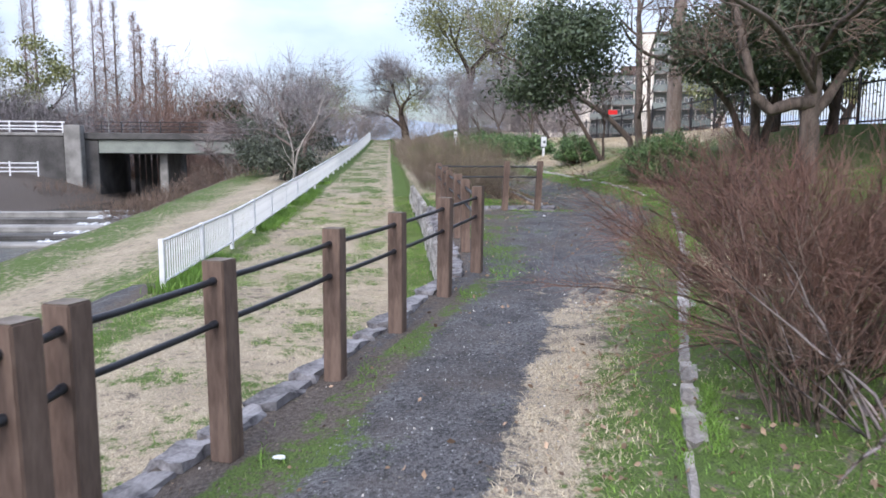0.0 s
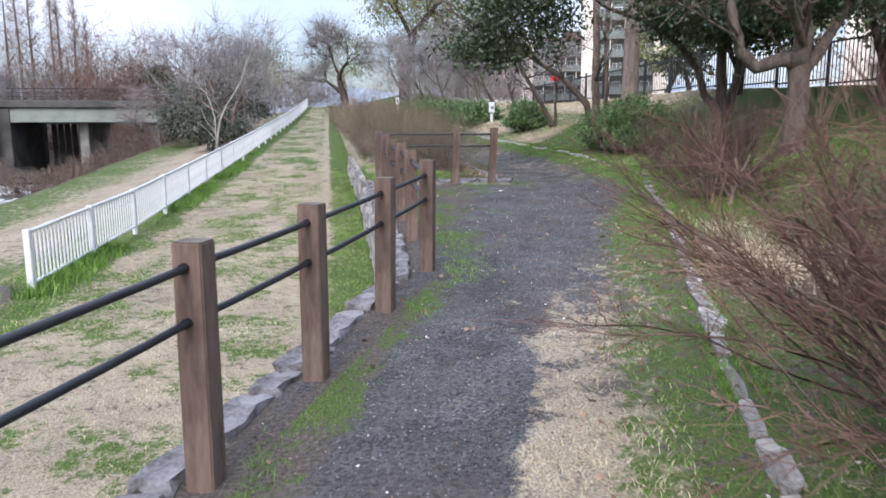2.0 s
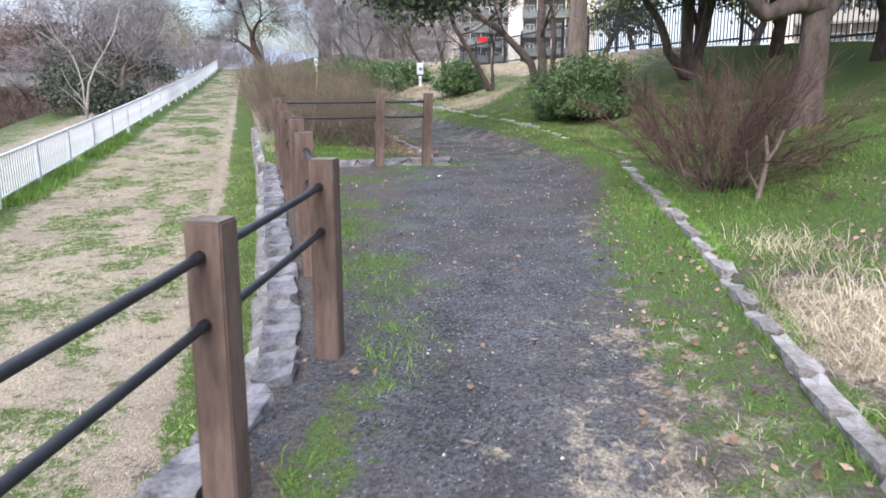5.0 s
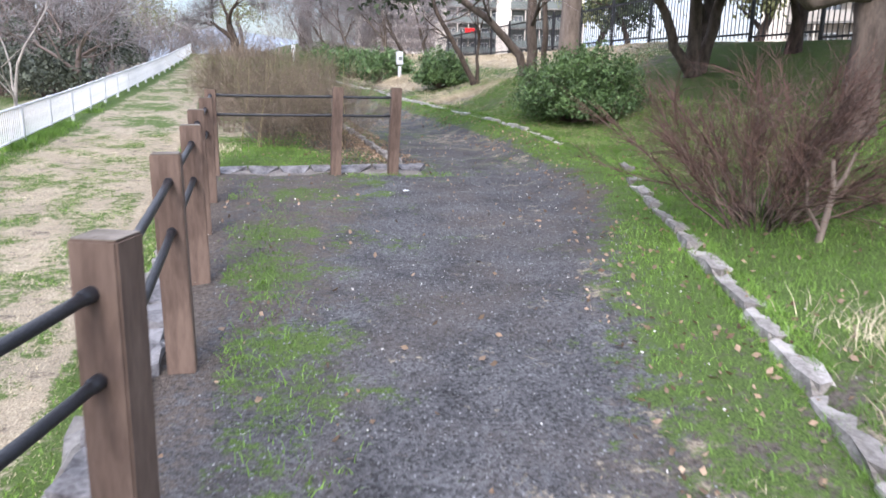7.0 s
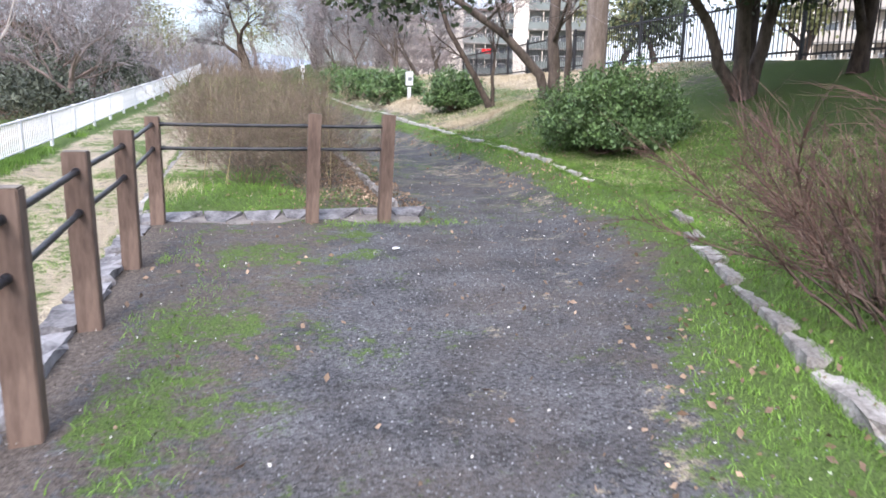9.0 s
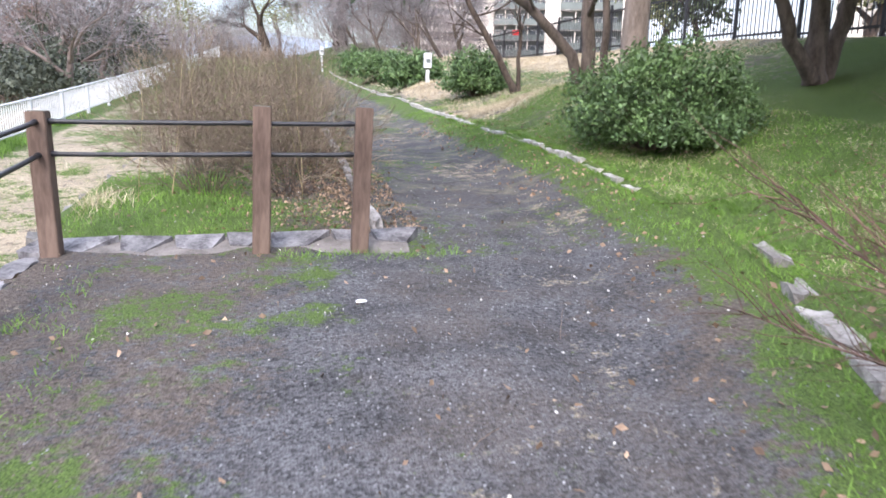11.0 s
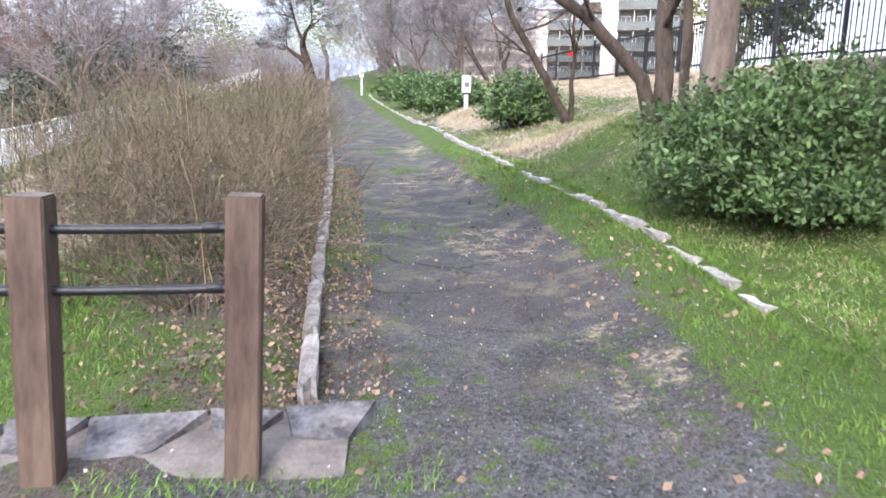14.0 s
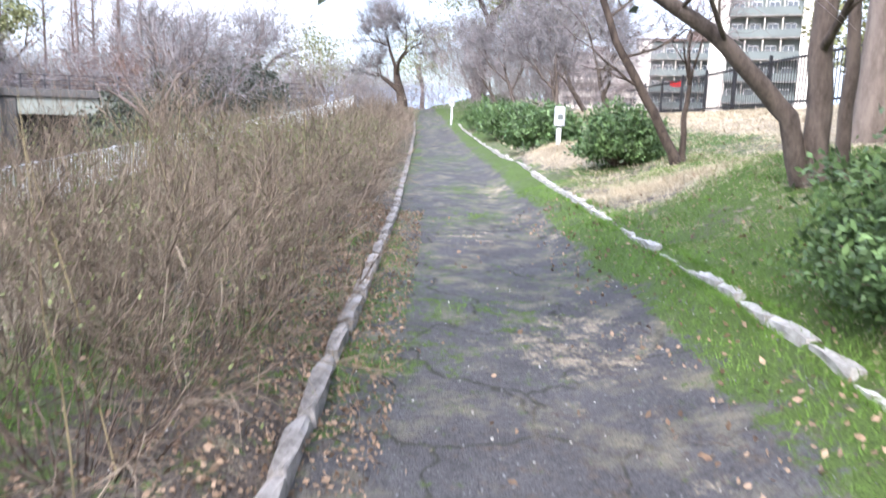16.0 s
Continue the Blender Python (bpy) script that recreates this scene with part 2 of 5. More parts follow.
def ground_material():
    """Earth, gravel, green and dry grass, blended by the sheet's own cover attribute and broken up by noise."""
    m = bpy.data.materials.new("ground_cover")
    m.use_nodes = True
    n, l = m.node_tree.nodes, m.node_tree.links
    b = n["Principled BSDF"]
    b.inputs["Roughness"].default_value, b.inputs["Specular IOR Level"].default_value = 0.92, 0.2
    tc = n.new("ShaderNodeTexCoord")
    at = n.new("ShaderNodeAttribute")
    at.attribute_name = "cover"
    sep = n.new("ShaderNodeSeparateColor")
    l.new(at.outputs["Color"], sep.inputs["Color"])

    def tex(scale, detail=6.0):
        t = n.new("ShaderNodeTexNoise")
        t.inputs["Scale"].default_value, t.inputs["Detail"].default_value = scale, detail
        t.inputs["Roughness"].default_value = 0.65
        l.new(tc.outputs["Object"], t.inputs["Vector"])
        return t.outputs["Fac"]

    def ramp(fac, lo, hi, a, c):
        r = n.new("ShaderNodeValToRGB")
        r.color_ramp.elements[0].position, r.color_ramp.elements[1].position = lo, hi
        r.color_ramp.elements[0].color, r.color_ramp.elements[1].color = rgb(a), rgb(c)
        l.new(fac, r.inputs["Fac"])
        return r.outputs["Color"]

    def mixc(fac, a, c):
        x = n.new("ShaderNodeMix")
        x.data_type = "RGBA"
        l.new(fac, x.inputs["Factor"])
        l.new(a, x.inputs["A"])
        l.new(c, x.inputs["B"])
        return x.outputs["Result"]

    def mask(channel, noise_fac, gain=2.0):
        """Cover value plus noise, with a firm edge."""
        a = n.new("ShaderNodeMath")
        a.operation = "MULTIPLY_ADD"
        a.inputs[1].default_value, a.inputs[2].default_value = gain, -gain * 0.5
        l.new(noise_fac, a.inputs[0])
        a2 = n.new("ShaderNodeMath")
        a2.operation = "MULTIPLY_ADD"
        a2.inputs[1].default_value, a2.inputs[2].default_value = 1.1, -0.55
        l.new(tex(34, 3), a2.inputs[0])
        both = n.new("ShaderNodeMath")
        l.new(a.outputs[0], both.inputs[0])
        l.new(a2.outputs[0], both.inputs[1])
        s = n.new("ShaderNodeMath")
        l.new(sep.outputs[channel], s.inputs[0])
        l.new(both.outputs[0], s.inputs[1])
        r = n.new("ShaderNodeMapRange")
        r.interpolation_type = "SMOOTHSTEP"
        r.inputs["From Min"].default_value, r.inputs["From Max"].default_value = 0.30, 0.70
        l.new(s.outputs[0], r.inputs["Value"])
        return r.outputs["Result"]

    fine, mid, broad = tex(90, 4), tex(9), tex(1.3)
    v = n.new("ShaderNodeTexVoronoi")
    v.inputs["Scale"].default_value = 78
    l.new(tc.outputs["Object"], v.inputs["Vector"])
    sv = n.new("ShaderNodeSeparateColor")
    l.new(v.outputs["Color"], sv.inputs["Color"])
    earth = ramp(tex(42, 6), 0.32, 0.68, (0.046, 0.038, 0.033), (0.180, 0.150, 0.128))
    chip = ramp(sv.outputs["Red"], 0.0, 1.0, (0.044, 0.043, 0.045), (0.182, 0.180, 0.187))
    wear = ramp(tex(2.2), 0.35, 0.68, (0.55, 0.55, 0.55), (1.15, 1.15, 1.15))
    tone = n.new("ShaderNodeMix")
    tone.data_type, tone.blend_type = "RGBA", "MULTIPLY"
    tone.inputs["Factor"].default_value = 1.0
    l.new(chip, tone.inputs["A"])
    l.new(wear, tone.inputs["B"])
    chip = tone.outputs["Result"]
    dirty = mixc(ramp(broad, 0.46, 0.66, (0, 0, 0), (0.5, 0.5, 0.5)), chip, earth)
    green = ramp(fine, 0.36, 0.66, (0.042, 0.064, 0.019), (0.135, 0.205, 0.052))
    straw = tex(75, 6)
    dry = ramp(straw, 0.36, 0.66, (0.20, 0.160, 0.112), (0.62, 0.530, 0.39))
    tar = ramp(tex(160, 3), 0.35, 0.68, (0.044, 0.042, 0.045), (0.168, 0.163, 0.167))
    half_chip = n.new("ShaderNodeMix")
    half_chip.data_type = "RGBA"
    half_chip.inputs["Factor"].default_value = 0.5
    l.new(tar, half_chip.inputs["A"])
    l.new(chip, half_chip.inputs["B"])
    tar = half_chip.outputs["Result"]
    crack = n.new("ShaderNodeTexVoronoi")
    crack.feature = "DISTANCE_TO_EDGE"
    crack.inputs["Scale"].default_value = 1.1
    warp = n.new("ShaderNodeVectorMath")
    warp.operation = "MULTIPLY_ADD"
    warp.inputs[1].default_value = (0.5, 0.5, 0.0)
    wn3 = n.new("ShaderNodeTexNoise")
    wn3.inputs["Scale"].default_value = 3.0
    l.new(tc.outputs["Object"], wn3.inputs["Vector"])
    l.new(wn3.outputs["Color"], warp.inputs[0])
    l.new(tc.outputs["Object"], warp.inputs[2])
    l.new(warp.outputs["Vector"], crack.inputs["Vector"])
    tar = mixc(ramp(crack.outputs["Distance"], 0.004, 0.02, (0.7, 0.7, 0.7), (0, 0, 0)), tar, ramp(mid, 0.3, 0.7, (0.018, 0.017, 0.015), (0.05, 0.05, 0.03)))
    tar = mixc(ramp(tex(2.6), 0.50, 0.66, (0, 0, 0), (0.8, 0.8, 0.8)), tar, ramp(fine, 0.35, 0.65, (0.13, 0.118, 0.080), (0.34, 0.305, 0.225)))
    dirty = mixc(at.outputs["Alpha"], dirty, tar)
    col = mixc(mask("Red", mid), earth, dirty)
    dry = mixc(ramp(tex(0.8), 0.42, 0.62, (0, 0, 0), (0.28, 0.28, 0.28)), dry, earth)
    col = mixc(mask("Blue", tex(5.5)), col, dry)
    col = mixc(mask("Green", tex(7.5)), col, green)
    l.new(col, b.inputs["Base Color"])
    bp = n.new("ShaderNodeBump")
    bp.inputs["Strength"].default_value, bp.inputs["Distance"].default_value = 0.8, 0.012
    hs = n.new("ShaderNodeMath")
    l.new(fine, hs.inputs[0])
    l.new(v.outputs["Distance"], hs.inputs[1])
    l.new(hs.outputs[0], bp.inputs["Height"])
    l.new(bp.outputs["Normal"], b.inputs["Normal"])
    return m


M_GROUND = ground_material()


# ---- mesh helpers ----
def link_mesh(name, verts, faces, mat, parent=None, label="", smooth=False):
    me = bpy.data.meshes.new(name)
    me.from_pydata([tuple(v) for v in verts], [], [tuple(f) for f in faces])
    me.materials.append(mat)
    if smooth:
        me.shade_smooth()
    ob = new(name, me)
    if parent is not None:
        ob.parent = parent
    if label:
        ob["label"] = label
    return ob


def soup(name, verts, faces, mat, parent=None, label=""):
    """A mesh from arrays of vertices and equally sided faces, for what is too many to build one by one."""
    v, f = np.asarray(verts, np.float32), np.asarray(faces, np.int32)
    me = bpy.data.meshes.new(name)
    me.vertices.add(len(v))
    me.vertices.foreach_set("co", v.ravel())
    k = f.shape[1]
    me.loops.add(f.size)
    me.loops.foreach_set("vertex_index", f.ravel())
    me.polygons.add(len(f))
    me.polygons.foreach_set("loop_start", np.arange(0, f.size, k, dtype=np.int32))
    me.update(calc_edges=True)
    me.materials.append(mat)
    ob = new(name, me)
    if parent is not None:
        ob.parent = parent
    if label:
        ob["label"] = label
    return ob


def part(name, bm, mat, parent=None, label=""):
    me = bpy.data.meshes.new(name)
    bm.to_mesh(me)
    bm.free()
    me.materials.append(mat)
    ob = new(name, me)
    if parent is not None:
        ob.parent = parent
    if label:
        ob["label"] = label
    return ob


def box_bm(sx, sy, sz, at=(0, 0, 0), bevel=0.0, rough=0.0, rng=None, cuts=0, turn=0.0):
    """A box standing on at, bevelled, and made uneven by rough."""
    bm = bmesh.new()
    bmesh.ops.create_cube(bm, size=1)
    bmesh.ops.scale(bm, vec=(sx, sy, sz), verts=bm.verts)
    if cuts:
        bmesh.ops.subdivide_edges(bm, edges=bm.edges[:], cuts=cuts, use_grid_fill=True)
    if rough:
        for v in bm.verts:
            v.co += Vector((rng.uniform(-1, 1), rng.uniform(-1, 1), rng.uniform(-1, 1))) * rough
    if bevel:
        bmesh.ops.bevel(bm, geom=bm.edges[:], offset=bevel, segments=1, affect="EDGES")
    m = Matrix.Translation((at[0], at[1], at[2] + sz / 2)) @ Matrix.Rotation(turn, 4, "Z")
    bmesh.ops.transform(bm, matrix=m, verts=bm.verts)
    return bm


def empty(name, at, label, category, group="", kind="", turn=0.0):
    e = new(name)
    e.empty_display_size = 0.2
    e.matrix_world = Matrix.Translation(at) @ Matrix.Rotation(turn, 4, "Z")
    return tagged(e, label, category, group, kind)


def tube(V, F, pts, radii, sides=5):
    """Appends a tapered tube along pts."""
    base = len(V)
    ref = Vector((0.31, 0.57, 0.76))
    n = len(pts)
    for i, p in enumerate(pts):
        d = (pts[min(i + 1, n - 1)] - pts[max(i - 1, 0)])
        if d.length < 1e-6:
            d = Vector((0, 0, 1))
        d.normalize()
        a = d.cross(ref)
        if a.length < 0.05:
            a = d.cross(Vector((1, 0, 0)))
        a.normalize()
        c = d.cross(a)
        for k in range(sides):
            w = 2 * math.pi * k / sides
            V.append(p + (a * math.cos(w) + c * math.sin(w)) * radii[i])
    for i in range(n - 1):
        for k in range(sides):
            k2 = (k + 1) % sides
            F.append((base + i * sides + k, base + i * sides + k2, base + (i + 1) * sides + k2, base + (i + 1) * sides + k))


def strands(starts, dirs, lengths, width, rng, segs=3, droop=0.0, wob=0.12):
    """Many thin three-sided twigs at once: arrays in, arrays out."""
    n = len(starts)
    p = np.array(starts, float)
    d = np.array(dirs, float)
    d /= np.linalg.norm(d, axis=1, keepdims=True) + 1e-9
    ln = np.array(lengths, float)[:, None] / segs
    rings = []
    wd = np.broadcast_to(np.asarray(width, float), (n,))[:, None]
    for i in range(segs + 1):
        a = np.cross(d, rng.normal(size=(1, 3)) + 1e-3)
        a /= np.linalg.norm(a, axis=1, keepdims=True) + 1e-9
        c = np.cross(d, a)
        w = wd * (1 - 0.75 * i / segs)
        ring = [p + w * (a * math.cos(t) + c * math.sin(t)) for t in (0, 2.094, 4.189)]
        rings.append(np.stack(ring, 1))
        p = p + d * ln
        d = d + rng.normal(size=(n, 3)) * wob
        d[:, 2] -= droop
        d /= np.linalg.norm(d, axis=1, keepdims=True) + 1e-9
    v = np.stack(rings, 1).reshape(-1, 3)
    per = (segs + 1) * 3
    f = []
    for i in range(segs):
        for k in range(3):
            k2 = (k + 1) % 3
            f.append((i * 3 + k, i * 3 + k2, i * 3 + 3 + k2, i * 3 + 3 + k))
    f = np.array(f)
    faces = (f[None] + (np.arange(n) * per)[:, None, None]).reshape(-1, 4)
    ends = np.concatenate([r.mean(axis=1)[:, None] for r in rings], 1)
    return v, faces, ends


def leaves(points, size, rng, up=0.3, long=1.8):
    """Diamond leaves with a fold, one at each point."""
    n = len(points)
    p = np.asarray(points, float)
    d = rng.normal(size=(n, 3))
    d[:, 2] += up
    d /= np.linalg.norm(d, axis=1, keepdims=True)
    a = np.cross(d, rng.normal(size=(n, 3)))
    a /= np.linalg.norm(a, axis=1, keepdims=True)
    s = size * rng.uniform(0.6, 1.3, (n, 1))
    nrm = np.cross(a, d)
    v = np.stack([p, p + d * s * long * 0.5 + a * s * 0.5 + nrm * s * 0.15, p + d * s * long, p + d * s * long * 0.5 - a * s * 0.5 + nrm * s * 0.15], 1).reshape(-1, 3)
    f = np.arange(n * 4).reshape(n, 4)
    return v, f


def blades(points, height, rng, width=0.006, lean=0.45):
    """Grass blades: a bent strip that ends in a tip, as two quads."""
    n = len(points)
    p = np.asarray(points, float)
    h = height * rng.uniform(0.5, 1.25, (n, 1))
    t = rng.uniform(0, 2 * math.pi, n)
    side = np.stack([np.cos(t), np.sin(t), np.zeros(n)], 1) * width * rng.uniform(0.7, 1.4, (n, 1))
    t2 = rng.uniform(0, 2 * math.pi, n)
    out = np.stack([np.cos(t2), np.sin(t2), np.zeros(n)], 1) * h * lean * rng.uniform(0.2, 1.3, (n, 1))
    z = np.array([[0, 0, 1.0]])
    mid = p + z * h * 0.6 + out * 0.4
    tip = p + z * h * 0.95 + out * 1.1
    v = np.stack([p - side, p + side, mid + side * 0.8, mid - side * 0.8, tip + side * 0.15, tip - side * 0.15], 1).reshape(-1, 3)
    f = (np.array([[0, 1, 2, 3], [3, 2, 4, 5]])[None] + (np.arange(n) * 6)[:, None, None]).reshape(-1, 4)
    return v, f


# ---- the plan: lines along y ----
def line(*pts):
    ys, xs = [p[0] for p in pts], [p[1] for p in pts]
    return lambda y: np.interp(y, ys, xs)


POST_X = line((-12, -7.66), (8.08, 1.27), (14.65, 1.55), (16, 1.6))
EDGE_X = line((-12, -7.95), (7.9, 0.90), (9.0, 1.02), (15, 1.28), (40, 1.75), (60, 2.2))
RKERB_X = line((-12, -4.9), (3.04, 1.53), (5.47, 2.58), (9.64, 4.46), (12.5, 5.6), (15, 6.28), (18, 6.47), (28, 6.5), (45, 6.1), (60, 5.4))
KERB_NEAR_X = line((-12, -4.9), (3.04, 1.53), (5.47, 2.58), (9.64, 4.46), (10.9, 4.96), (12.15, 5.45), (13.3, 5.92), (15, 6.6))
LKERB_X = line((15, 3.78), (16.6, 3.80), (23.5, 4.0), (45, 4.1), (60, 3.9))
PATH_X = line((-12, -6.2), (0, -0.80), (3.1, 0.20), (6, 1.10), (8.4, 2.12), (10.1, 2.85), (13.3, 4.10), (15.2, 4.75), (18, 5.1), (28, 5.2), (45, 5.1), (60, 4.7))
WFENCE_X = line((-20, -5.1), (10.84, -3.05), (33.8, -1.5), (60, 0.3))
TERRACE = line((-40, -0.6), (-5, -0.08), (0, 0), (5, 0.10), (8, 0.22), (11, 0.34), (15, 0.50), (18, 0.62), (23, 0.80), (28, 0.99), (36, 1.36), (44, 1.88), (50, 2.5), (60, 3.4), (75, 4.0), (90, 4.2))
STRIP = line((-40, -1.4), (0, -0.78), (10.8, -0.44), (15, -0.27), (20, 0.07), (27, 0.56), (35, 1.18), (45, 1.98), (50, 2.45), (60, 3.4), (75, 4.0), (90, 4.2))
BANK = line((0, 0.05), (1.0, 0.15), (2.5, 0.62), (4.0, 0.95), (6.4, 1.68), (9, 1.75), (400, 2.0))
DROP = line((-12, 0.13), (2.7, 0.13), (3.6, 0.11), (4.7, 0.08), (5.8, 0.06), (7.2, 0.0), (60, 0.0))
WATER_Z = -1.75


def sstep(a, b, x):
    t = np.clip((x - a) / (b - a), 0, 1)
    return t * t * (3 - 2 * t)


def ground_z(x, y):
    """Height of the ground sheet."""
    x, y = np.asarray(x, float), np.asarray(y, float)
    e, k = EDGE_X(y), RKERB_X(y)
    terr = TERRACE(y)
    rise = sstep(0.25, 1.0, (x - PATH_X(y)) / np.maximum(k - PATH_X(y), 0.2))
    cross = 0.03 + 0.16 * sstep(7, 15, y) + 0.06 * sstep(15, 18, y)
    t = terr + rise * cross + np.where(x > k, BANK(np.maximum(x - k, 0)), 0)
    dd = np.maximum(x - k, 0)
    t = t + 0.42 * sstep(18, 20.5, y) * sstep(24.5, 22.0, y) * sstep(0.3, 1.5, dd) * (1 - sstep(2.0, 4.5, dd)) * 0.8
    t = t - (TERRACE(y) - TERRACE(24.0)) * sstep(4.0, 7.0, dd) * sstep(24, 26, y)
    t = t + 0.36 * np.exp(-(((x - 7.35) / 0.75) ** 2 + ((y - 29.2) / 1.3) ** 2))
    t = t - DROP(y) * sstep(0.1, 0.9, (PATH_X(y) - x) / np.maximum(PATH_X(y) - e, 0.3))
    bed = sstep(15.2, 15.6, y) * sstep(0, -0.3, x - LKERB_X(y)) * 0.10
    t = t + bed
    w = WFENCE_X(y)
    st = STRIP(y)
    # beyond the white fence: a lower path, the bank, the river bed and the far bank
    d = w - x
    low = st - 0.55 * sstep(0.4, 2.2, d) - 0.35 * sstep(2.2, 5.5, d) - (WATER_Z * -1 - 0.2) * sstep(6.0, 10.0, d) * 1.0
    low = np.where(d > 8.5, np.minimum(low, WATER_Z - 0.35 + 0 * d), low)
    up = sstep(20.5, 26.0, d)
    low = low * (1 - up) + up * (0.15 + 1.2 * sstep(27, 30, d) + 1.5 * sstep(34, 50, d))
    s = np.where(d > 0.3, low, st)
    cut = sstep(-0.04, 0.0, x - e)
    return s * (1 - cut) + t * cut


def gz(x, y):
    return float(ground_z(x, y))


rng = np.random.default_rng(4)
prng = random.Random(7)


def value_noise(x, y, s, seed):
    """Smooth noise from 0 to 1 on arrays."""
    r = np.random.default_rng(seed).random((64, 64))
    u, v = np.asarray(x) * s + 500.3, np.asarray(y) * s + 500.7
    i, j = np.floor(u).astype(int), np.floor(v).astype(int)
    a, b = u - i, v - j
    a, b = a * a * (3 - 2 * a), b * b * (3 - 2 * b)
    g = lambda p, q: r[p % 64, q % 64]
    return (g(i, j) * (1 - a) + g(i + 1, j) * a) * (1 - b) + (g(i, j + 1) * (1 - a) + g(i + 1, j + 1) * a) * b


def cover(x, y):
    """Gravel, green and dry cover of the ground from 0 to 1."""
    x, y = np.asarray(x, float), np.asarray(y, float)
    e, k, c, w = EDGE_X(y), RKERB_X(y), PATH_X(y), WFENCE_X(y)
    n1, n2 = value_noise(x, y, 0.9, 1), value_noise(x, y, 2.7, 2)
    n = 0.6 * n1 + 0.4 * n2
    terr = x > e - 0.02
    half = np.interp(y, [0, 6, 12, 15, 17, 60], [0.45, 0.58, 0.90, 0.96, 1.0, 0.95])
    gravel = np.where(terr, np.clip(1 - sstep(0.6, 2.3, np.abs(x - c) / half) + 0.9 * (n - 0.5), 0, 1), 0)
    left = (c - x) / np.maximum(c - e, 0.3)
    early = sstep(8.5, 6.5, y)
    gravel = np.where(terr & (x < c) & (x > e + 0.3), np.maximum(gravel, 0.40) * (1 - 0.85 * early * sstep(0.34, 0.52, left)), gravel)
    green = np.where(terr & (x < c), (0.39 + 0.14 * early) * sstep(0.2, 0.45, left) * sstep(0.92, 0.66, left) + 0.35 * (n - 0.44) + 0.65 * (n2 - 0.5), 0)
    green = np.where(terr & (x < e + 0.42) & (y < 15.2), 0.0, green)
    rt = (x - c) / np.maximum(k - c, 0.3)
    edge = np.interp(y, [9, 11.5, 13.5, 15], [0.22, 0.44, 0.46, 0.26])
    green = np.where(terr & (x >= c), sstep(edge, edge + 0.55, rt) * np.interp(y, [0, 5, 6.5, 8.2, 9.5, 11, 14, 16, 60], [0.90, 0.80, 0.48, 0.52, 0.80, 0.96, 0.93, 0.8, 0.75]) + 0.5 * (n - 0.5), green)
    past = x > k
    dd = x - k
    green = np.where(past, np.interp(y, [0, 6, 8.5, 10.5, 60], [0.78, 0.74, 0.70, 0.9, 0.95]) - 0.15 * sstep(0, 3.5, dd) * sstep(9, 5, y) + 0.5 * (n - 0.5), green)
    dry = np.where(terr & (x >= c) & ~past, sstep(0.20, 0.34, rt) * sstep(1.1, 0.6, rt) * np.interp(y, [0, 4, 7, 9, 11, 60], [0.85, 0.85, 0.42, 0.25, 0.1, 0.15]) + 0.5 * (n2 - 0.5), 0)
    green = np.where(terr & (x >= c) & ~past & (y < 8), green - 0.30 * sstep(0.65, 0.35, rt), green)
    patch = np.exp(-(((x - 7.6) / 0.9) ** 2 + ((y - 23.6) / 0.9) ** 2)) + np.exp(-(((x - 7.2) / 0.8) ** 2 + ((y - 29.0) / 1.6) ** 2)) + np.exp(-(((x - 3.9) / 0.6) ** 2 + ((y - 7.2) / 1.1) ** 2))
    dry = np.where(past, sstep(10, 7, y) * 0.42 + 0.4 * (n2 - 0.5), dry)
    dry = np.where(past & (y > 12), 0.55 + 0.7 * (n2 - 0.5), dry)
    green = np.where(past, green - 0.22 * sstep(18.5, 21, y) + 0.4 * (n - 0.5) * sstep(18, 21, y), green)
    dry = np.where(past, np.maximum(dry, patch) + 1.1 * sstep(3.4, 4.6, dd) * sstep(22, 26, y), dry)
    green = np.where(past, green - 0.9 * patch - 1.0 * sstep(3.4, 4.6, dd) * sstep(22, 26, y), green)
    # worn asphalt further on: moss and pale patches
    far = terr & (x > LKERB_X(y)) & (x < k) & (y > 14.5)
    green = np.where(far & (rt < 0.6), 0.25 + 0.80 * (n - 0.5) + 0.30 * sstep(0.5, 1.0, -rt), green)
    pale = np.exp(-(((x - 5.6) / 0.4) ** 2 + ((y - 27.0) / 1.2) ** 2)) + 0.75 * np.exp(-(((x - 5.35) / 0.55) ** 2 + ((y - 18.4) / 0.7) ** 2)) + 0.6 * np.exp(-(((x - 4.9) / 0.5) ** 2 + ((y - 22.3) / 0.6) ** 2))
    dry = np.where(far, np.maximum(dry, 0.62 * pale), dry)
    # planting bed behind the short fence
    bed = terr & (y > 15.3) & (x < LKERB_X(y))
    green = np.where(bed, 0.34 + 0.6 * (n - 0.5) + 0.6 * sstep(18.5, 16.3, y) * sstep(3.2, 2.4, x), green)
    dry = np.where(bed, 0.2 + 0.4 * (n2 - 0.5), dry)
    gravel = np.where(bed, 0.0, gravel)
    dry = np.where(bed & (x < e + 0.7), 0.85 + 0.4 * (n2 - 0.5), dry)
    # lawn strip below
    lo = ~terr & (x > w - 0.35)
    f = (x - w) / np.maximum(e - w, 0.5)
    track = sstep(0.05, 0.16, f) * sstep(0.97, 0.80, f)
    trod = np.exp(-((f - 0.80) / 0.022) ** 2)
    green = np.where(lo, 0.95 - 0.58 * track + 0.35 * (n - 0.5) + 0.50 * (n2 - 0.5) + 0.12 * sstep(12, 30, y) + 0.35 * sstep(0.80, 0.86, f) - 0.5 * trod, green)
    dry = np.where(lo, 0.85 + 0.4 * (n2 - 0.5), dry)
    d = w - x
    bankp = d > 0.35
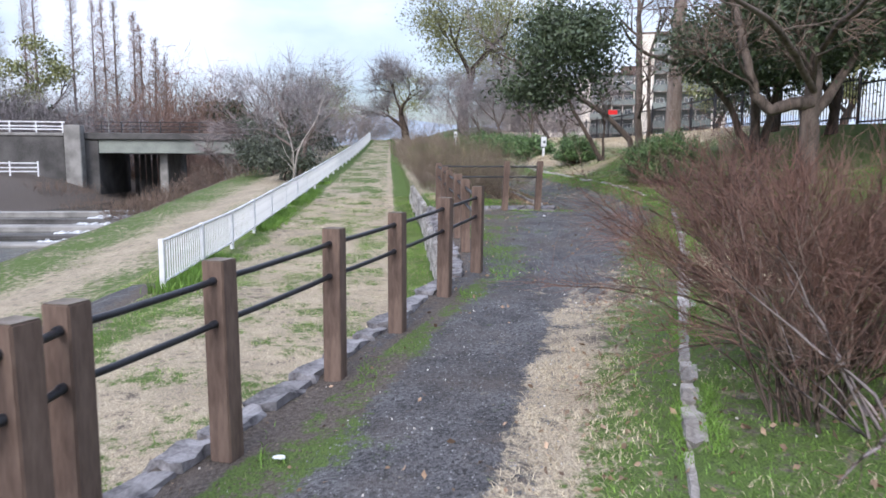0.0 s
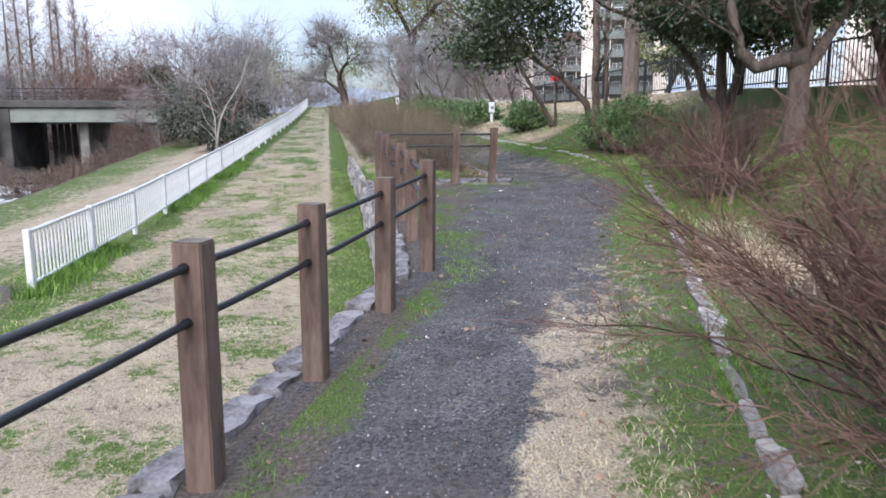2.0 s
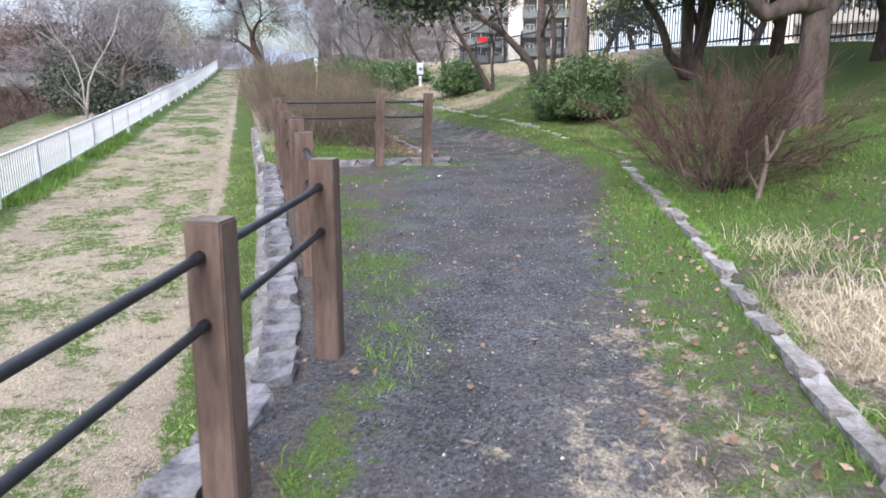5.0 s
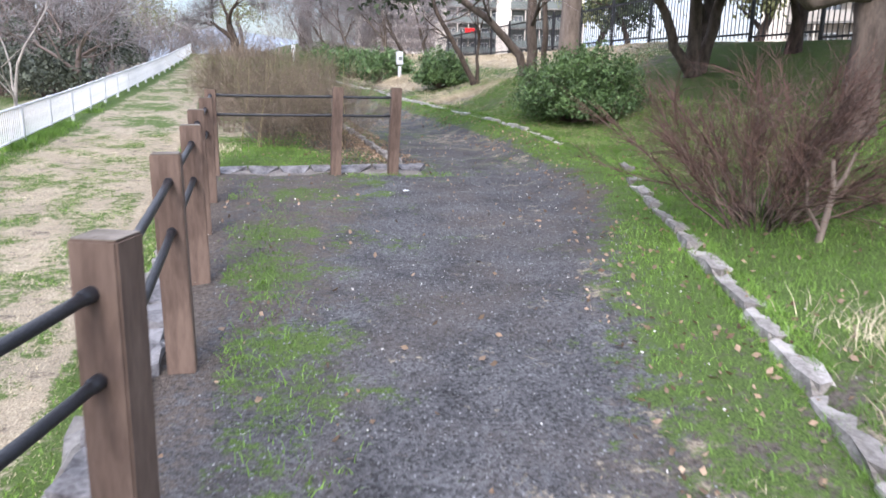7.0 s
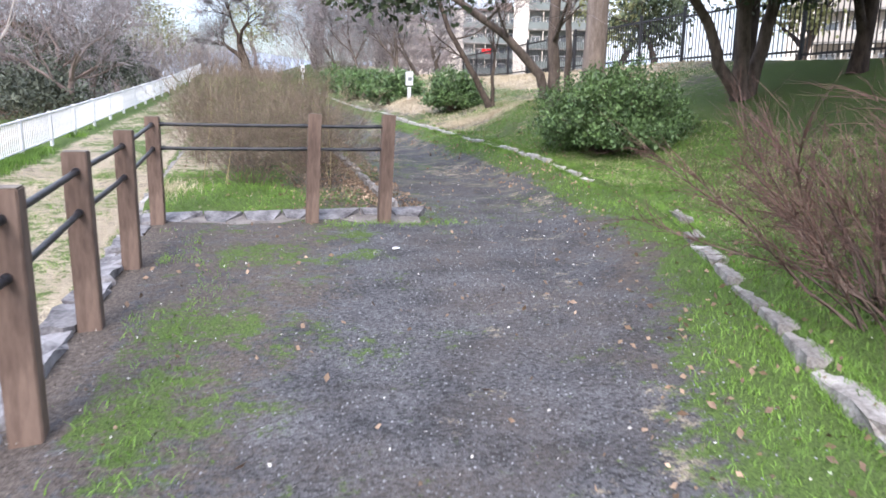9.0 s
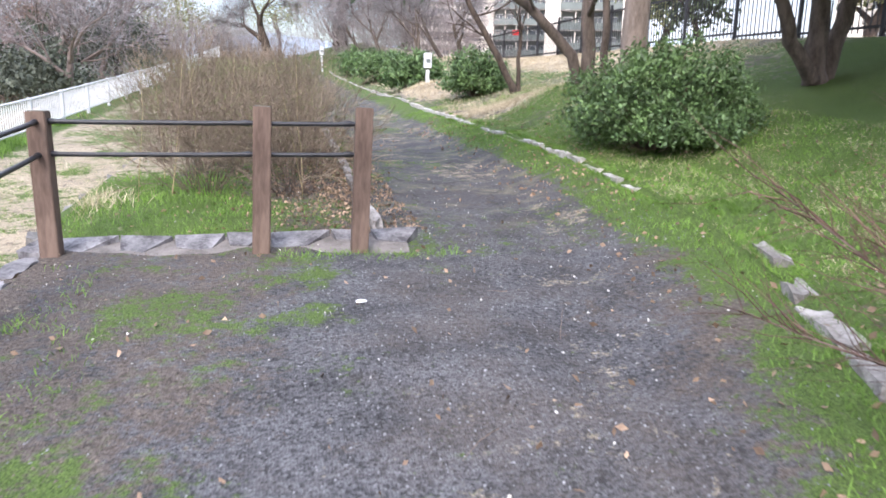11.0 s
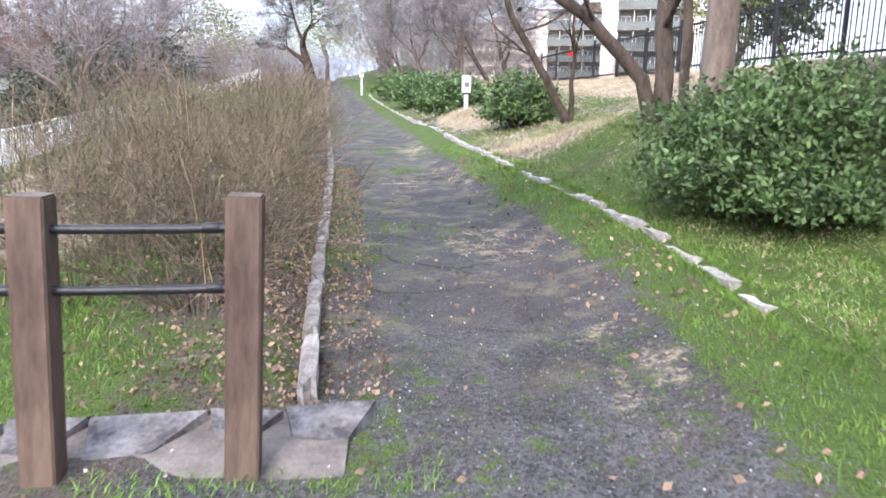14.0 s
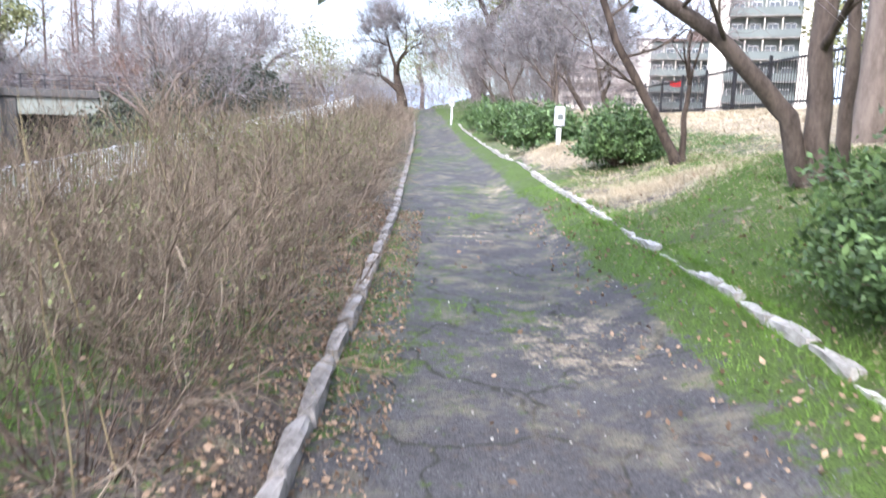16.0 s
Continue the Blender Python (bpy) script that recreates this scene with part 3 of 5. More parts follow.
    lower = np.exp(-((d - 3.4) / 1.0) ** 2)
    green = np.where(bankp, 0.68 - 0.6 * lower - 0.9 * sstep(6.2, 7.5, d) + 0.4 * (n - 0.5), green)
    dry = np.where(bankp, 0.75 * sstep(8, 5, d) + 0.35 * sstep(26, 34, d), dry)
    ramp = (d > 0.15) & (d < 1.35) & (y < 11.4)
    gravel = np.where(bankp, np.where(ramp, 1.0, 0.0), gravel)
    green, dry = np.where(ramp, 0.0, green), np.where(ramp, 0.0, dry)
    return gravel, np.clip(green, 0, 1.2), np.clip(dry, 0, 1.2)


def asphalt(x, y):
    """Old asphalt between the kerbs, which gives way to gravel towards the short fence."""
    return np.where((x > LKERB_X(y)) & (x < RKERB_X(y) + 0.2), sstep(14.6, 17.2, y), 0.0)


def build_ground():
    us = np.concatenate([[-2500, -900, -400, -200, -110], np.arange(-80, -14, 2.0), np.arange(-14, -4, 0.4), np.arange(-4, -0.1, 0.1), [-0.04, 0.0], np.arange(0.08, 6.0, 0.07), np.arange(6.0, 12, 0.25), np.arange(12, 20, 0.8), [24, 32, 48, 80, 150, 350, 900, 2500]])
    ys = np.concatenate([[-2500, -700, -200, -80, -40, -25], np.arange(-14, -1, 0.5), np.arange(-1, 18, 0.07), np.arange(18, 30, 0.16), np.arange(30, 66, 0.5), [70, 76, 84, 95, 110, 140, 200, 350, 800, 2500]])
    X = EDGE_X(ys)[:, None] + us[None]
    Y = np.broadcast_to(ys[:, None], X.shape)
    Z = ground_z(X, Y)
    near = (np.abs(X) < 14) & (Y > -3) & (Y < 40)
    Z = Z + np.where(near & (np.abs(us)[None] > 0.06), 0.03 * (value_noise(X, Y, 3.1, 5) - 0.5) + 0.05 * (value_noise(X, Y, 0.8, 6) - 0.5), 0)
    V = np.stack([X, Y, Z], -1).reshape(-1, 3)
    r, c = X.shape
    i = np.arange(r * c).reshape(r, c)
    F = np.stack([i[:-1, :-1], i[:-1, 1:], i[1:, 1:], i[1:, :-1]], -1).reshape(-1, 4)
    ob = soup("ground", V, F, M_GROUND)
    ob.data.shade_smooth()
    g, gr, dr = cover(X, Y)
    col = np.stack([g, gr, dr, asphalt(X, Y)], -1).reshape(-1, 4).astype(np.float32)
    at = ob.data.color_attributes.new("cover", "FLOAT_COLOR", "POINT")
    at.data.foreach_set("color", col.ravel())
    tagged(ob, "uneven riverside ground of gravel, grass and dry turf", "ground", kind="structure")
    return ob


build_ground()
river = soup("water", [(-120, -300, WATER_Z), (-9, -300, WATER_Z), (-3, 400, WATER_Z), (-90, 400, WATER_Z)], [(0, 1, 2, 3)], M_WATER)
tagged(river, "shallow rippled grey river water", "river", kind="structure")


# ---- rail fence ----
def fence_post(x, y, label, h=1.04, lean=0.0, turn=0.0):
    e = empty("fence_post", (x, y, gz(x, y) - 0.02), label, "fence post", "posts of the path fence")
    e.matrix_world = Matrix.Translation((x, y, gz(x, y) - 0.02)) @ Matrix.Rotation(radians(lean), 4, "Y") @ Matrix.Rotation(radians(turn + prng.uniform(-3, 3)), 4, "Z")
    bm = bmesh.new()
    bmesh.ops.create_cube(bm, size=1)
    bmesh.ops.scale(bm, vec=(0.122, 0.122, h), verts=bm.verts)
    bmesh.ops.translate(bm, vec=(0, 0, h / 2), verts=bm.verts)
    bmesh.ops.bevel(bm, geom=[ed for ed in bm.edges], offset=0.006, segments=2, affect="EDGES")
    p = part("shaft", bm, M_POST, e)
    part("cap", box_bm(0.112, 0.112, 0.004, (0, 0, h - 0.0015), 0.001), M_POSTTOP, e, "weathered pale end grain on top")
    return e


def fence_rail(a, b, label="round black steel fence rail between timber posts"):
    V, F = [], []
    a, b = Vector(a), Vector(b)
    pts = [a.lerp(b, t) for t in (0, 0.25, 0.5, 0.75, 1)]
    for p in pts[1:-1]:
        p.z -= 0.004
    tube(V, F, pts, [0.0165] * 5, 10)
    d = (b - a).normalized()
    e = tagged(new("fence_rail"), label, "fence rail", "rails of the path fence")
    e.location = a
    o = link_mesh("pipe", [v - a for v in V], F, M_PIPE, e, smooth=True)
    for q in (a + d * 0.07, b - d * 0.07):
        V, F = [], []
        tube(V, F, [q - d * 0.03, q - d * 0.02, q + d * 0.02, q + d * 0.03], [0.0168, 0.0205, 0.0205, 0.0168], 10)
        link_mesh("collar", [v - a for v in V], F, M_PIPE, e, smooth=True)


POST_YS = [-2.7, -1.6, -0.5, 0.55, 1.6]
POSTS = [(float(POST_X(y)), y) for y in POST_YS]
POSTS += [(-1.14, 2.40), (-1.115, 2.73), (-0.73, 3.60), (-0.23, 4.72), (0.23, 5.77), (0.74, 6.91), (1.24, 8.07)]
POSTS += [(1.31, 9.55), (1.37, 10.85), (1.38, 12.1), (1.43, 13.4), (1.47, 14.92), (2.86, 14.83), (3.56, 14.80)]
for i, (px, py) in enumerate(POSTS):
    fence_post(px, py, "square brown timber fence post with weathered top beside the gravel path", h=1.05 if i > 16 else float(np.interp(py, [0, 5, 6, 7, 8, 12, 14], [1.03, 1.03, 1.0, 0.98, 1.0, 0.985, 1.0])), lean=2.6 if i > 16 else prng.uniform(-0.8, 0.8), turn=-22 if py < 8.5 else 0)
for (ax, ay), (bx, by) in zip(POSTS[:-1], POSTS[1:]):
    for hz in (0.70, 0.915):
        k = lambda v: float(np.interp(v, [0, 5, 7, 8, 14, 14.5], [0.0, 0.0, 0.06, 0.06, 0.04, 0.0])) if ax < 1.46 else 0.0
        fence_rail((ax, ay, gz(ax, ay) + hz - k(ay)), (bx, by, gz(bx, by) + hz - k(by)))


# ---- stones and kerbs ----
def stone_mesh(name, sx, sy, sz, seed, mat, rough=0.12):
    r = random.Random(seed)
    bm = bmesh.new()
    bmesh.ops.create_cube(bm, size=1)
    bmesh.ops.subdivide_edges(bm, edges=bm.edges[:], cuts=2, use_grid_fill=True)
    for v in bm.verts:
        if abs(v.co.x) + abs(v.co.y) + abs(v.co.z) > 1.2:
            v.co *= 0.90
        v.co += Vector((r.uniform(-1, 1), r.uniform(-1, 1) * 0.5, r.uniform(-1, 1))) * rough
    bmesh.ops.scale(bm, vec=(sx, sy, sz), verts=bm.verts)
    me = bpy.data.meshes.new(name)
    bm.to_mesh(me)
    bm.free()
    me.materials.append(mat)
    return me


def run_of_stones(thing, name, meshes, xs, y0, y1, size, lift, gap=0.015, sink=None):
    """Stones laid end to end along the line xs(y)."""
    y = y0
    while y < y1:
        ln = size * prng.uniform(0.7, 1.35)
        slope = (float(xs(y + ln)) - float(xs(y))) / ln
        dy = ln / math.sqrt(1 + slope * slope)
        yc = y + dy / 2
        xc = float(xs(yc))
        zc = lift(xc, yc)
        o = new(name, prng.choice(meshes))
        o.parent = thing
        o.matrix_world = Matrix.Translation((xc, yc, zc)) @ Matrix.Rotation(-math.atan(slope) + prng.uniform(-0.03, 0.03), 4, "Z") @ Matrix.Rotation(prng.uniform(-0.05, 0.05), 4, "Y") @ Matrix.Diagonal((prng.uniform(0.9, 1.12), (ln - gap) / size, prng.uniform(0.9, 1.1), 1))
        y += dy


def build_stonework():
    e = tagged(new("retaining_wall"), "low rough stone retaining wall between path and lawn strip", "wall", kind="structure")
    tops = [stone_mesh("coping_stone", 0.19, 0.46, 0.14, s, M_STONE, 0.11) for s in range(5)]
    run_of_stones(e, "coping_stone", tops, lambda y: EDGE_X(y) + 0.06, -2, 15.2, 0.46, lambda x, y: gz(x + 0.1, y) - prng.uniform(0.035, 0.055), gap=0.015)
    body = [stone_mesh("wall_stone", 0.20, 0.42, 0.30, 20 + s, M_WALLSTONE) for s in range(5)]
    for lv in (0.22, 0.50):
        run_of_stones(e, "wall_stone", body, lambda y: EDGE_X(y) - 0.01, -2, 22, 0.42, lambda x, y: gz(x + 0.1, y) - lv)
    k = tagged(new("kerb_right"), "worn grey stone kerb sunk in the grass beside the path", "kerb", kind="structure")
    ks = [stone_mesh("kerb_stone", 0.14, 0.52, 0.16, 40 + s, M_KERB, 0.085) for s in range(4)]
    run_of_stones(k, "kerb_stone", ks, KERB_NEAR_X, -2, 13.5, 0.52, lambda x, y: gz(x - 0.1, y) - 0.022 - prng.uniform(0, 0.025) + 0.01 * float(sstep(12.8, 13.8, y)))
    k2 = tagged(new("kerb_far"), "row of pale broken kerb stones along the path", "kerb", kind="structure")
    kw = [stone_mesh("kerb_stone", 0.09, 0.42, 0.14, 60 + s, M_KERBW, 0.08) for s in range(5)]
    run_of_stones(k2, "kerb_stone", kw, RKERB_X, 15.7, 46, 0.42, lambda x, y: gz(x - 0.1, y) + prng.uniform(-0.028, 0.01) - 0.04 * float(sstep(16.8, 15.7, y)), gap=0.02)
    k3 = tagged(new("kerb_left"), "weathered concrete kerb between path and planting bed", "kerb", kind="structure")
    kl = [stone_mesh("kerb_stone", 0.092, 0.60, 0.18, 80 + s, M_KERB, 0.075) for s in range(4)]
    run_of_stones(k3, "kerb_stone", kl, LKERB_X, 15.35, 50, 0.60, lambda x, y: float(TERRACE(y)) - 0.01)
    # flat split stones along the foot of the short fence
    s = tagged(new("stone_edging"), "row of flat grey split stones bedded in mortar", "stone edging", kind="structure")
    zt = 0.565
    x = 1.45
    for i, w in enumerate((0.40, 0.36, 0.36, 0.30, 0.46, 0.30, 0.38)):
        sk = (0.22, 0.20, 0.10, 0.14, 0.26, 0.12, 0.14)[i]
        dp = (0.20, 0.28, 0.24, 0.20, 0.30, 0.16, 0.22)[i]
        o_ = [(x, 15.19), (x + w, 15.19 - 0.01 * (i % 3)), (x + w - sk, 15.19 - dp), (x + 0.03, 15.19 - dp * 0.8)]
        V = [(a, b, zt - 0.32 * (15.19 - b) + 0.012 * ((k + i) % 2)) for k, (a, b) in enumerate(o_)]
        V += [(a, b, c - 0.10) for a, b, c in V]
        link_mesh("edging_stone", V, [(3, 2, 1, 0), (4, 5, 6, 7), (0, 1, 5, 4), (1, 2, 6, 5), (2, 3, 7, 6), (3, 0, 4, 7)], M_STONE, s)
        x += w + 0.012
    g0 = float(TERRACE(14.8))
    V = [(1.40, 14.74, g0 - 0.02), (3.93, 14.74, g0 - 0.02), (3.98, 15.22, zt - 0.04), (1.40, 15.24, zt - 0.03), (1.40, 14.74, g0 - 0.3), (3.93, 14.74, g0 - 0.3), (3.98, 15.22, g0 - 0.3), (1.40, 15.24, g0 - 0.3)]
    link_mesh("mortar_bed", V, [(0, 1, 2, 3), (7, 6, 5, 4), (0, 4, 5, 1), (1, 5, 6, 2), (2, 6, 7, 3), (3, 7, 4, 0)], M_MORTAR, s)


build_stonework()


# ---- white railing along the river side ----
def white_railing():
    e = tagged(new("white_railing"), "long white painted steel railing along the riverside lawn", "railing")
    y, n = 10.84, 0
    bal = None
    while y < 58:
        x, z = float(WFENCE_X(y)), float(STRIP(y))
        y2 = y + 2.0
        x2, z2 = float(WFENCE_X(y2)), float(STRIP(y2))
        if bal is None:
            bal_v = box_bm(0.022, 0.022, 0.60, (0, 0, 0), 0.003)
            me = bpy.data.meshes.new("baluster")
            bal_v.to_mesh(me)
            me.materials.append(M_WHITE)
            bal = me
            post = bpy.data.meshes.new("railing_post")
            bp = box_bm(0.075, 0.075, 0.86, (0, 0, 0), 0.008)
            bp.to_mesh(post)
            post.materials.append(M_WHITE)
        o = new("railing_post", post)
        o.parent = e
        o.location = (x, y, z - 0.08)
        a, b = Vector((x, y, z)), Vector((x2, y2, z2))
        for h, r in ((0.745, 0.024), (0.13, 0.018)):
            V, F = [], []
            tube(V, F, [a + Vector((0, 0, h)), b + Vector((0, 0, h))], [r, r], 8)
            link_mesh("railing_bar", V, F, M_WHITE, e)
        if y < 44:
            for i in range(1, 18):
                t = i / 18
                o = new("baluster", bal)
                o.parent = e
                o.location = a.lerp(b, t) + Vector((0, 0, 0.13))
        else:
            bm = bmesh.new()
            for i in range(1, 18):
                p = a.lerp(b, i / 18)
                r = bmesh.ops.create_cube(bm, size=1)["verts"]
                bmesh.ops.scale(bm, vec=(0.022, 0.022, 0.6), verts=r)
                bmesh.ops.translate(bm, vec=p + Vector((0, 0, 0.43)), verts=r)
            tagged(part("baluster_run", bm, M_WHITE, e), kind="stuff")
        y, n = y2, n + 1


white_railing()


# ---- plants ----
def grow(V, F, tips, p, d, length, radius, level, r, bend=0.25, split=3, gnarl=0.12, up=0.05, spread=0.8, shrink=0.68, sides=7, keep=None):
    """A limb with side limbs; twig points gather in tips."""
    n = 5 if level > 1 else 4
    pts, rad = [Vector(p)], [radius]
    q, w = Vector(p), Vector(d).normalized()
    for i in range(n):
        w = (w + Vector((r.gauss(0, gnarl), r.gauss(0, gnarl), r.gauss(0, gnarl) + up))).normalized()
        q = q + w * (length / n)
        pts.append(q.copy())
        rad.append(radius * (1 - 0.5 * (i + 1) / n))
    tube(V, F, pts, rad, max(4, sides))
    if level <= 0:
        tips.append((pts[-1], w.copy(), pts[2]))
        return
    for k in range(split + (1 if r.random() < 0.4 else 0)):
        i = r.randint(2, n) if level > 1 else r.randint(1, n)
        if k == 0:
            i = n
        ax = Vector((r.gauss(0, 1), r.gauss(0, 1), r.gauss(0, 0.6)))
        nd = (w + ax.normalized() * spread * r.uniform(0.6, 1.2)).normalized()
        grow(V, F, tips, pts[i], nd, length * shrink * r.uniform(0.75, 1.2), rad[i] * 0.66, level - 1, r, bend, split, gnarl, up, spread, shrink, sides - 1)


def twigs_on(tips, per, length, width, r, wob=0.2, droop=0.0, segs=3):
    st, di, ln = [], [], []
    for a, w, b in tips:
        for k in range(per):
            t = r.random()
            p = np.array(a) * t + np.array(b) * (1 - t)
            st.append(p)
            di.append(np.array(w) + r.normal(size=3) * 0.75)
            ln.append(length * r.uniform(0.5, 1.3))
    return strands(st, di, ln, width, r, segs, droop, wob)


def bare_tree(x, y, height, label, seed, z=None, radius=0.16, mat=None, twig=None, levels=3, trunk=0.3, direction=(0, 0, 1), split=3, per=7, spread=0.85, twig_len=0.9, twig_w=0.010, gnarl=0.12, up=0.05, name="tree"):
    z = gz(x, y) - 0.05 if z is None else z
    e = empty(name, (x, y, z), label, "tree")
    r = random.Random(seed)
    V, F, tips = [], [], []
    grow(V, F, tips, (0, 0, 0), direction, height * trunk, radius, levels, r, split=split, spread=spread, gnarl=gnarl, up=up)
    link_mesh("trunk", V, F, mat or M_BARK, e, smooth=True)
    v, f, _ = twigs_on(tips, per, twig_len, twig_w, np.random.default_rng(seed))
    soup("crown", v, f, twig or M_TWIGGREY, e, "fine bare twigs")
    return e


def leaf_blob(cx, cy, cz, rx, ry, rz, n, r, lumps=9):
    """Points in uneven clumps within an ellipsoid, mostly near its skin."""
    d = r.normal(size=(n, 3))
    d /= np.linalg.norm(d, axis=1, keepdims=True)
    lump = r.normal(size=(lumps, 3))
    lump /= np.linalg.norm(lump, axis=1, keepdims=True)
    near = np.max(d @ lump.T, axis=1)
    rad = (0.55 + 0.45 * np.clip(near, 0, 1) ** 3) * r.uniform(0.62, 1.0, n) ** 0.6
    rad += r.normal(size=n) * 0.035
    return np.stack([cx + d[:, 0] * rx * rad, cy + d[:, 1] * ry * rad, cz + d[:, 2] * rz * rad], 1)


def evergreen_bush(x, y, rx, h, label, seed, shoots=260, leaf=0.05, per=60, sx=1.0):
    """Many leafy shoots from one root, of uneven reach, with whorls of leaves along their outer half."""
    e = empty("evergreen_shrub", (x, y, gz(x, y)), label, "shrub", "evergreen shrubs beside the path")
    r = np.random.default_rng(seed)
    rr = random.Random(seed)
    lump = r.normal(size=(11, 3))
    lump[:, 2] = np.abs(lump[:, 2])
    lump /= np.linalg.norm(lump, axis=1, keepdims=True)
    V, F, P = [], [], []
    for i in range(shoots):
        d = r.normal(size=3)
        d[2] = abs(d[2]) * 0.9 + 0.02
        d /= np.linalg.norm(d)
        reach = (0.70 + 0.30 * max(0.0, float(np.max(lump @ d))) ** 4) * rr.uniform(0.72, 1.12)
        tip = Vector((d[0] * rx * sx * reach, d[1] * rx * reach, 0.12 + d[2] * (h - 0.12) * reach))
        root = Vector((tip.x * 0.12, tip.y * 0.12, -0.04))
        bow = root.lerp(tip, 0.5) + Vector((0, 0, 0.10 * h - 0.12 * tip.z))
        if i % 3 == 0:
            tube(V, F, [root, bow, tip], [0.014, 0.010, 0.003], 4)
        t = 1 - 0.55 * r.random(per) ** 1.3
        t[: per // 4] = r.uniform(0.93, 1.03, per // 4)
        c = np.outer((1 - t) ** 2, root) + np.outer(2 * t * (1 - t), bow) + np.outer(t * t, tip)
        P.append(c + r.normal(size=(per, 3)) * 0.055)
    link_mesh("stem", V, F, M_STEM, e)
    P = np.concatenate(P)
    P = P[P[:, 2] > 0.06]
    v, f = leaves(P, leaf, r, 0.7, 2.1)
    soup("foliage", v, f, M_LEAFMID, e)
    return e


def twig_shrub(x, y, rx, h, label, seed, stems=46, per=26, mat=None, stem_mat=None, name="bare_shrub", sx=1.0, width=0.0035, lean=(0, 0), thick=1.0, spring=2.0):
    """A leafless shrub: arching stems from one root, each with fine side twigs."""
    z = gz(x, y) - 0.03
    e = empty(name, (x, y, z), label, "shrub")
    r = np.random.default_rng(seed)
    a = r.uniform(0, 2 * math.pi, stems)
    t = r.uniform(0.05, 1.0, stems) ** 0.6
    di = np.stack([np.cos(a) * t * rx * sx + lean[0] * t, np.sin(a) * t * rx + lean[1] * t, h * (1.1 - 0.6 * t * t)], 1)
    ln = np.linalg.norm(di, axis=1) * r.uniform(0.75, 1.12, stems)
    root = r.uniform(0.02, 0.26, stems)
    st = np.stack([np.cos(a) * root, np.sin(a) * root, np.zeros(stems)], 1)
    di2 = di.copy()
    di2[:, 2] *= 1.25
    v, f, ends = strands(st, di2, ln, thick * r.uniform(0.005, 0.013, stems), r, 7, 0.05, 0.13)
    soup("branchwork", v, f, stem_mat or M_STEM, e)
    S, D, L = [], [], []
    for i in range(stems):
        for k in range(per):
            u = r.uniform(spring, 7.0)
            j = min(int(u), 6)
            q = ends[i, j] * (1 - (u - j)) + ends[i, j + 1] * (u - j)
            dd = ends[i, j + 1] - ends[i, j]
            dd = dd / (np.linalg.norm(dd) + 1e-6)
            S.append(q)
            D.append(dd + r.normal(size=3) * 0.55 + np.array([0, 0, 0.12]))
            L.append(h * r.uniform(0.14, 0.36))
    v, f, ends2 = strands(S, D, L, width, r, 3, 0.04, 0.20)
    soup("crown", v, f, mat or M_TWIGRED, e)
    return e


twig_shrub(2.2, 3.2, 0.88, 1.16, "leafless reddish brown shrub with arching fine twigs over the kerb", 11, 46, 34, width=0.0019, lean=(-0.05, 0.35), spring=2.8)
twig_shrub(2.8, 3.98, 1.2, 1.34, "leafless rust-brown shrub with dense fine twigs on the bank", 14, 140, 50, width=0.0019, lean=(-0.42, 0.0), spring=2.8)
twig_shrub(5.5, 10.7, 1.35, 1.2, "leafless dark reddish shrub with grey stems by the kerb", 12, 85, 60, width=0.0024, mat=M_TWIGDARK)
twig_shrub(2.42, 2.9, 1.0, 1.0, "tangled leafless shrub with pale grey branches", 13, 30, 20, mat=M_TWIG, stem_mat=M_TWIGGREY, width=0.0024, thick=1.1)
evergreen_bush(7.46, 17.5, 1.15, 1.34, "large sprawling evergreen shrub with glossy green leaves", 21, 360, 0.029, 95, 1.05)
evergreen_bush(7.95, 26.8, 0.86, 1.12, "round evergreen shrub beside dry grass", 22, 200, 0.040, 50)
evergreen_bush(7.4, 31.8, 1.15, 1.3, "dense evergreen shrub behind a white sign box", 23, 200, 0.050, 50)
evergreen_bush(7.3, 37.5, 1.2, 1.2, "dense evergreen shrub along the path", 24, 150, 0.06, 40)
evergreen_bush(7.0, 42.5, 1.2, 1.2, "dense evergreen shrub along the path", 25, 130, 0.065, 40)


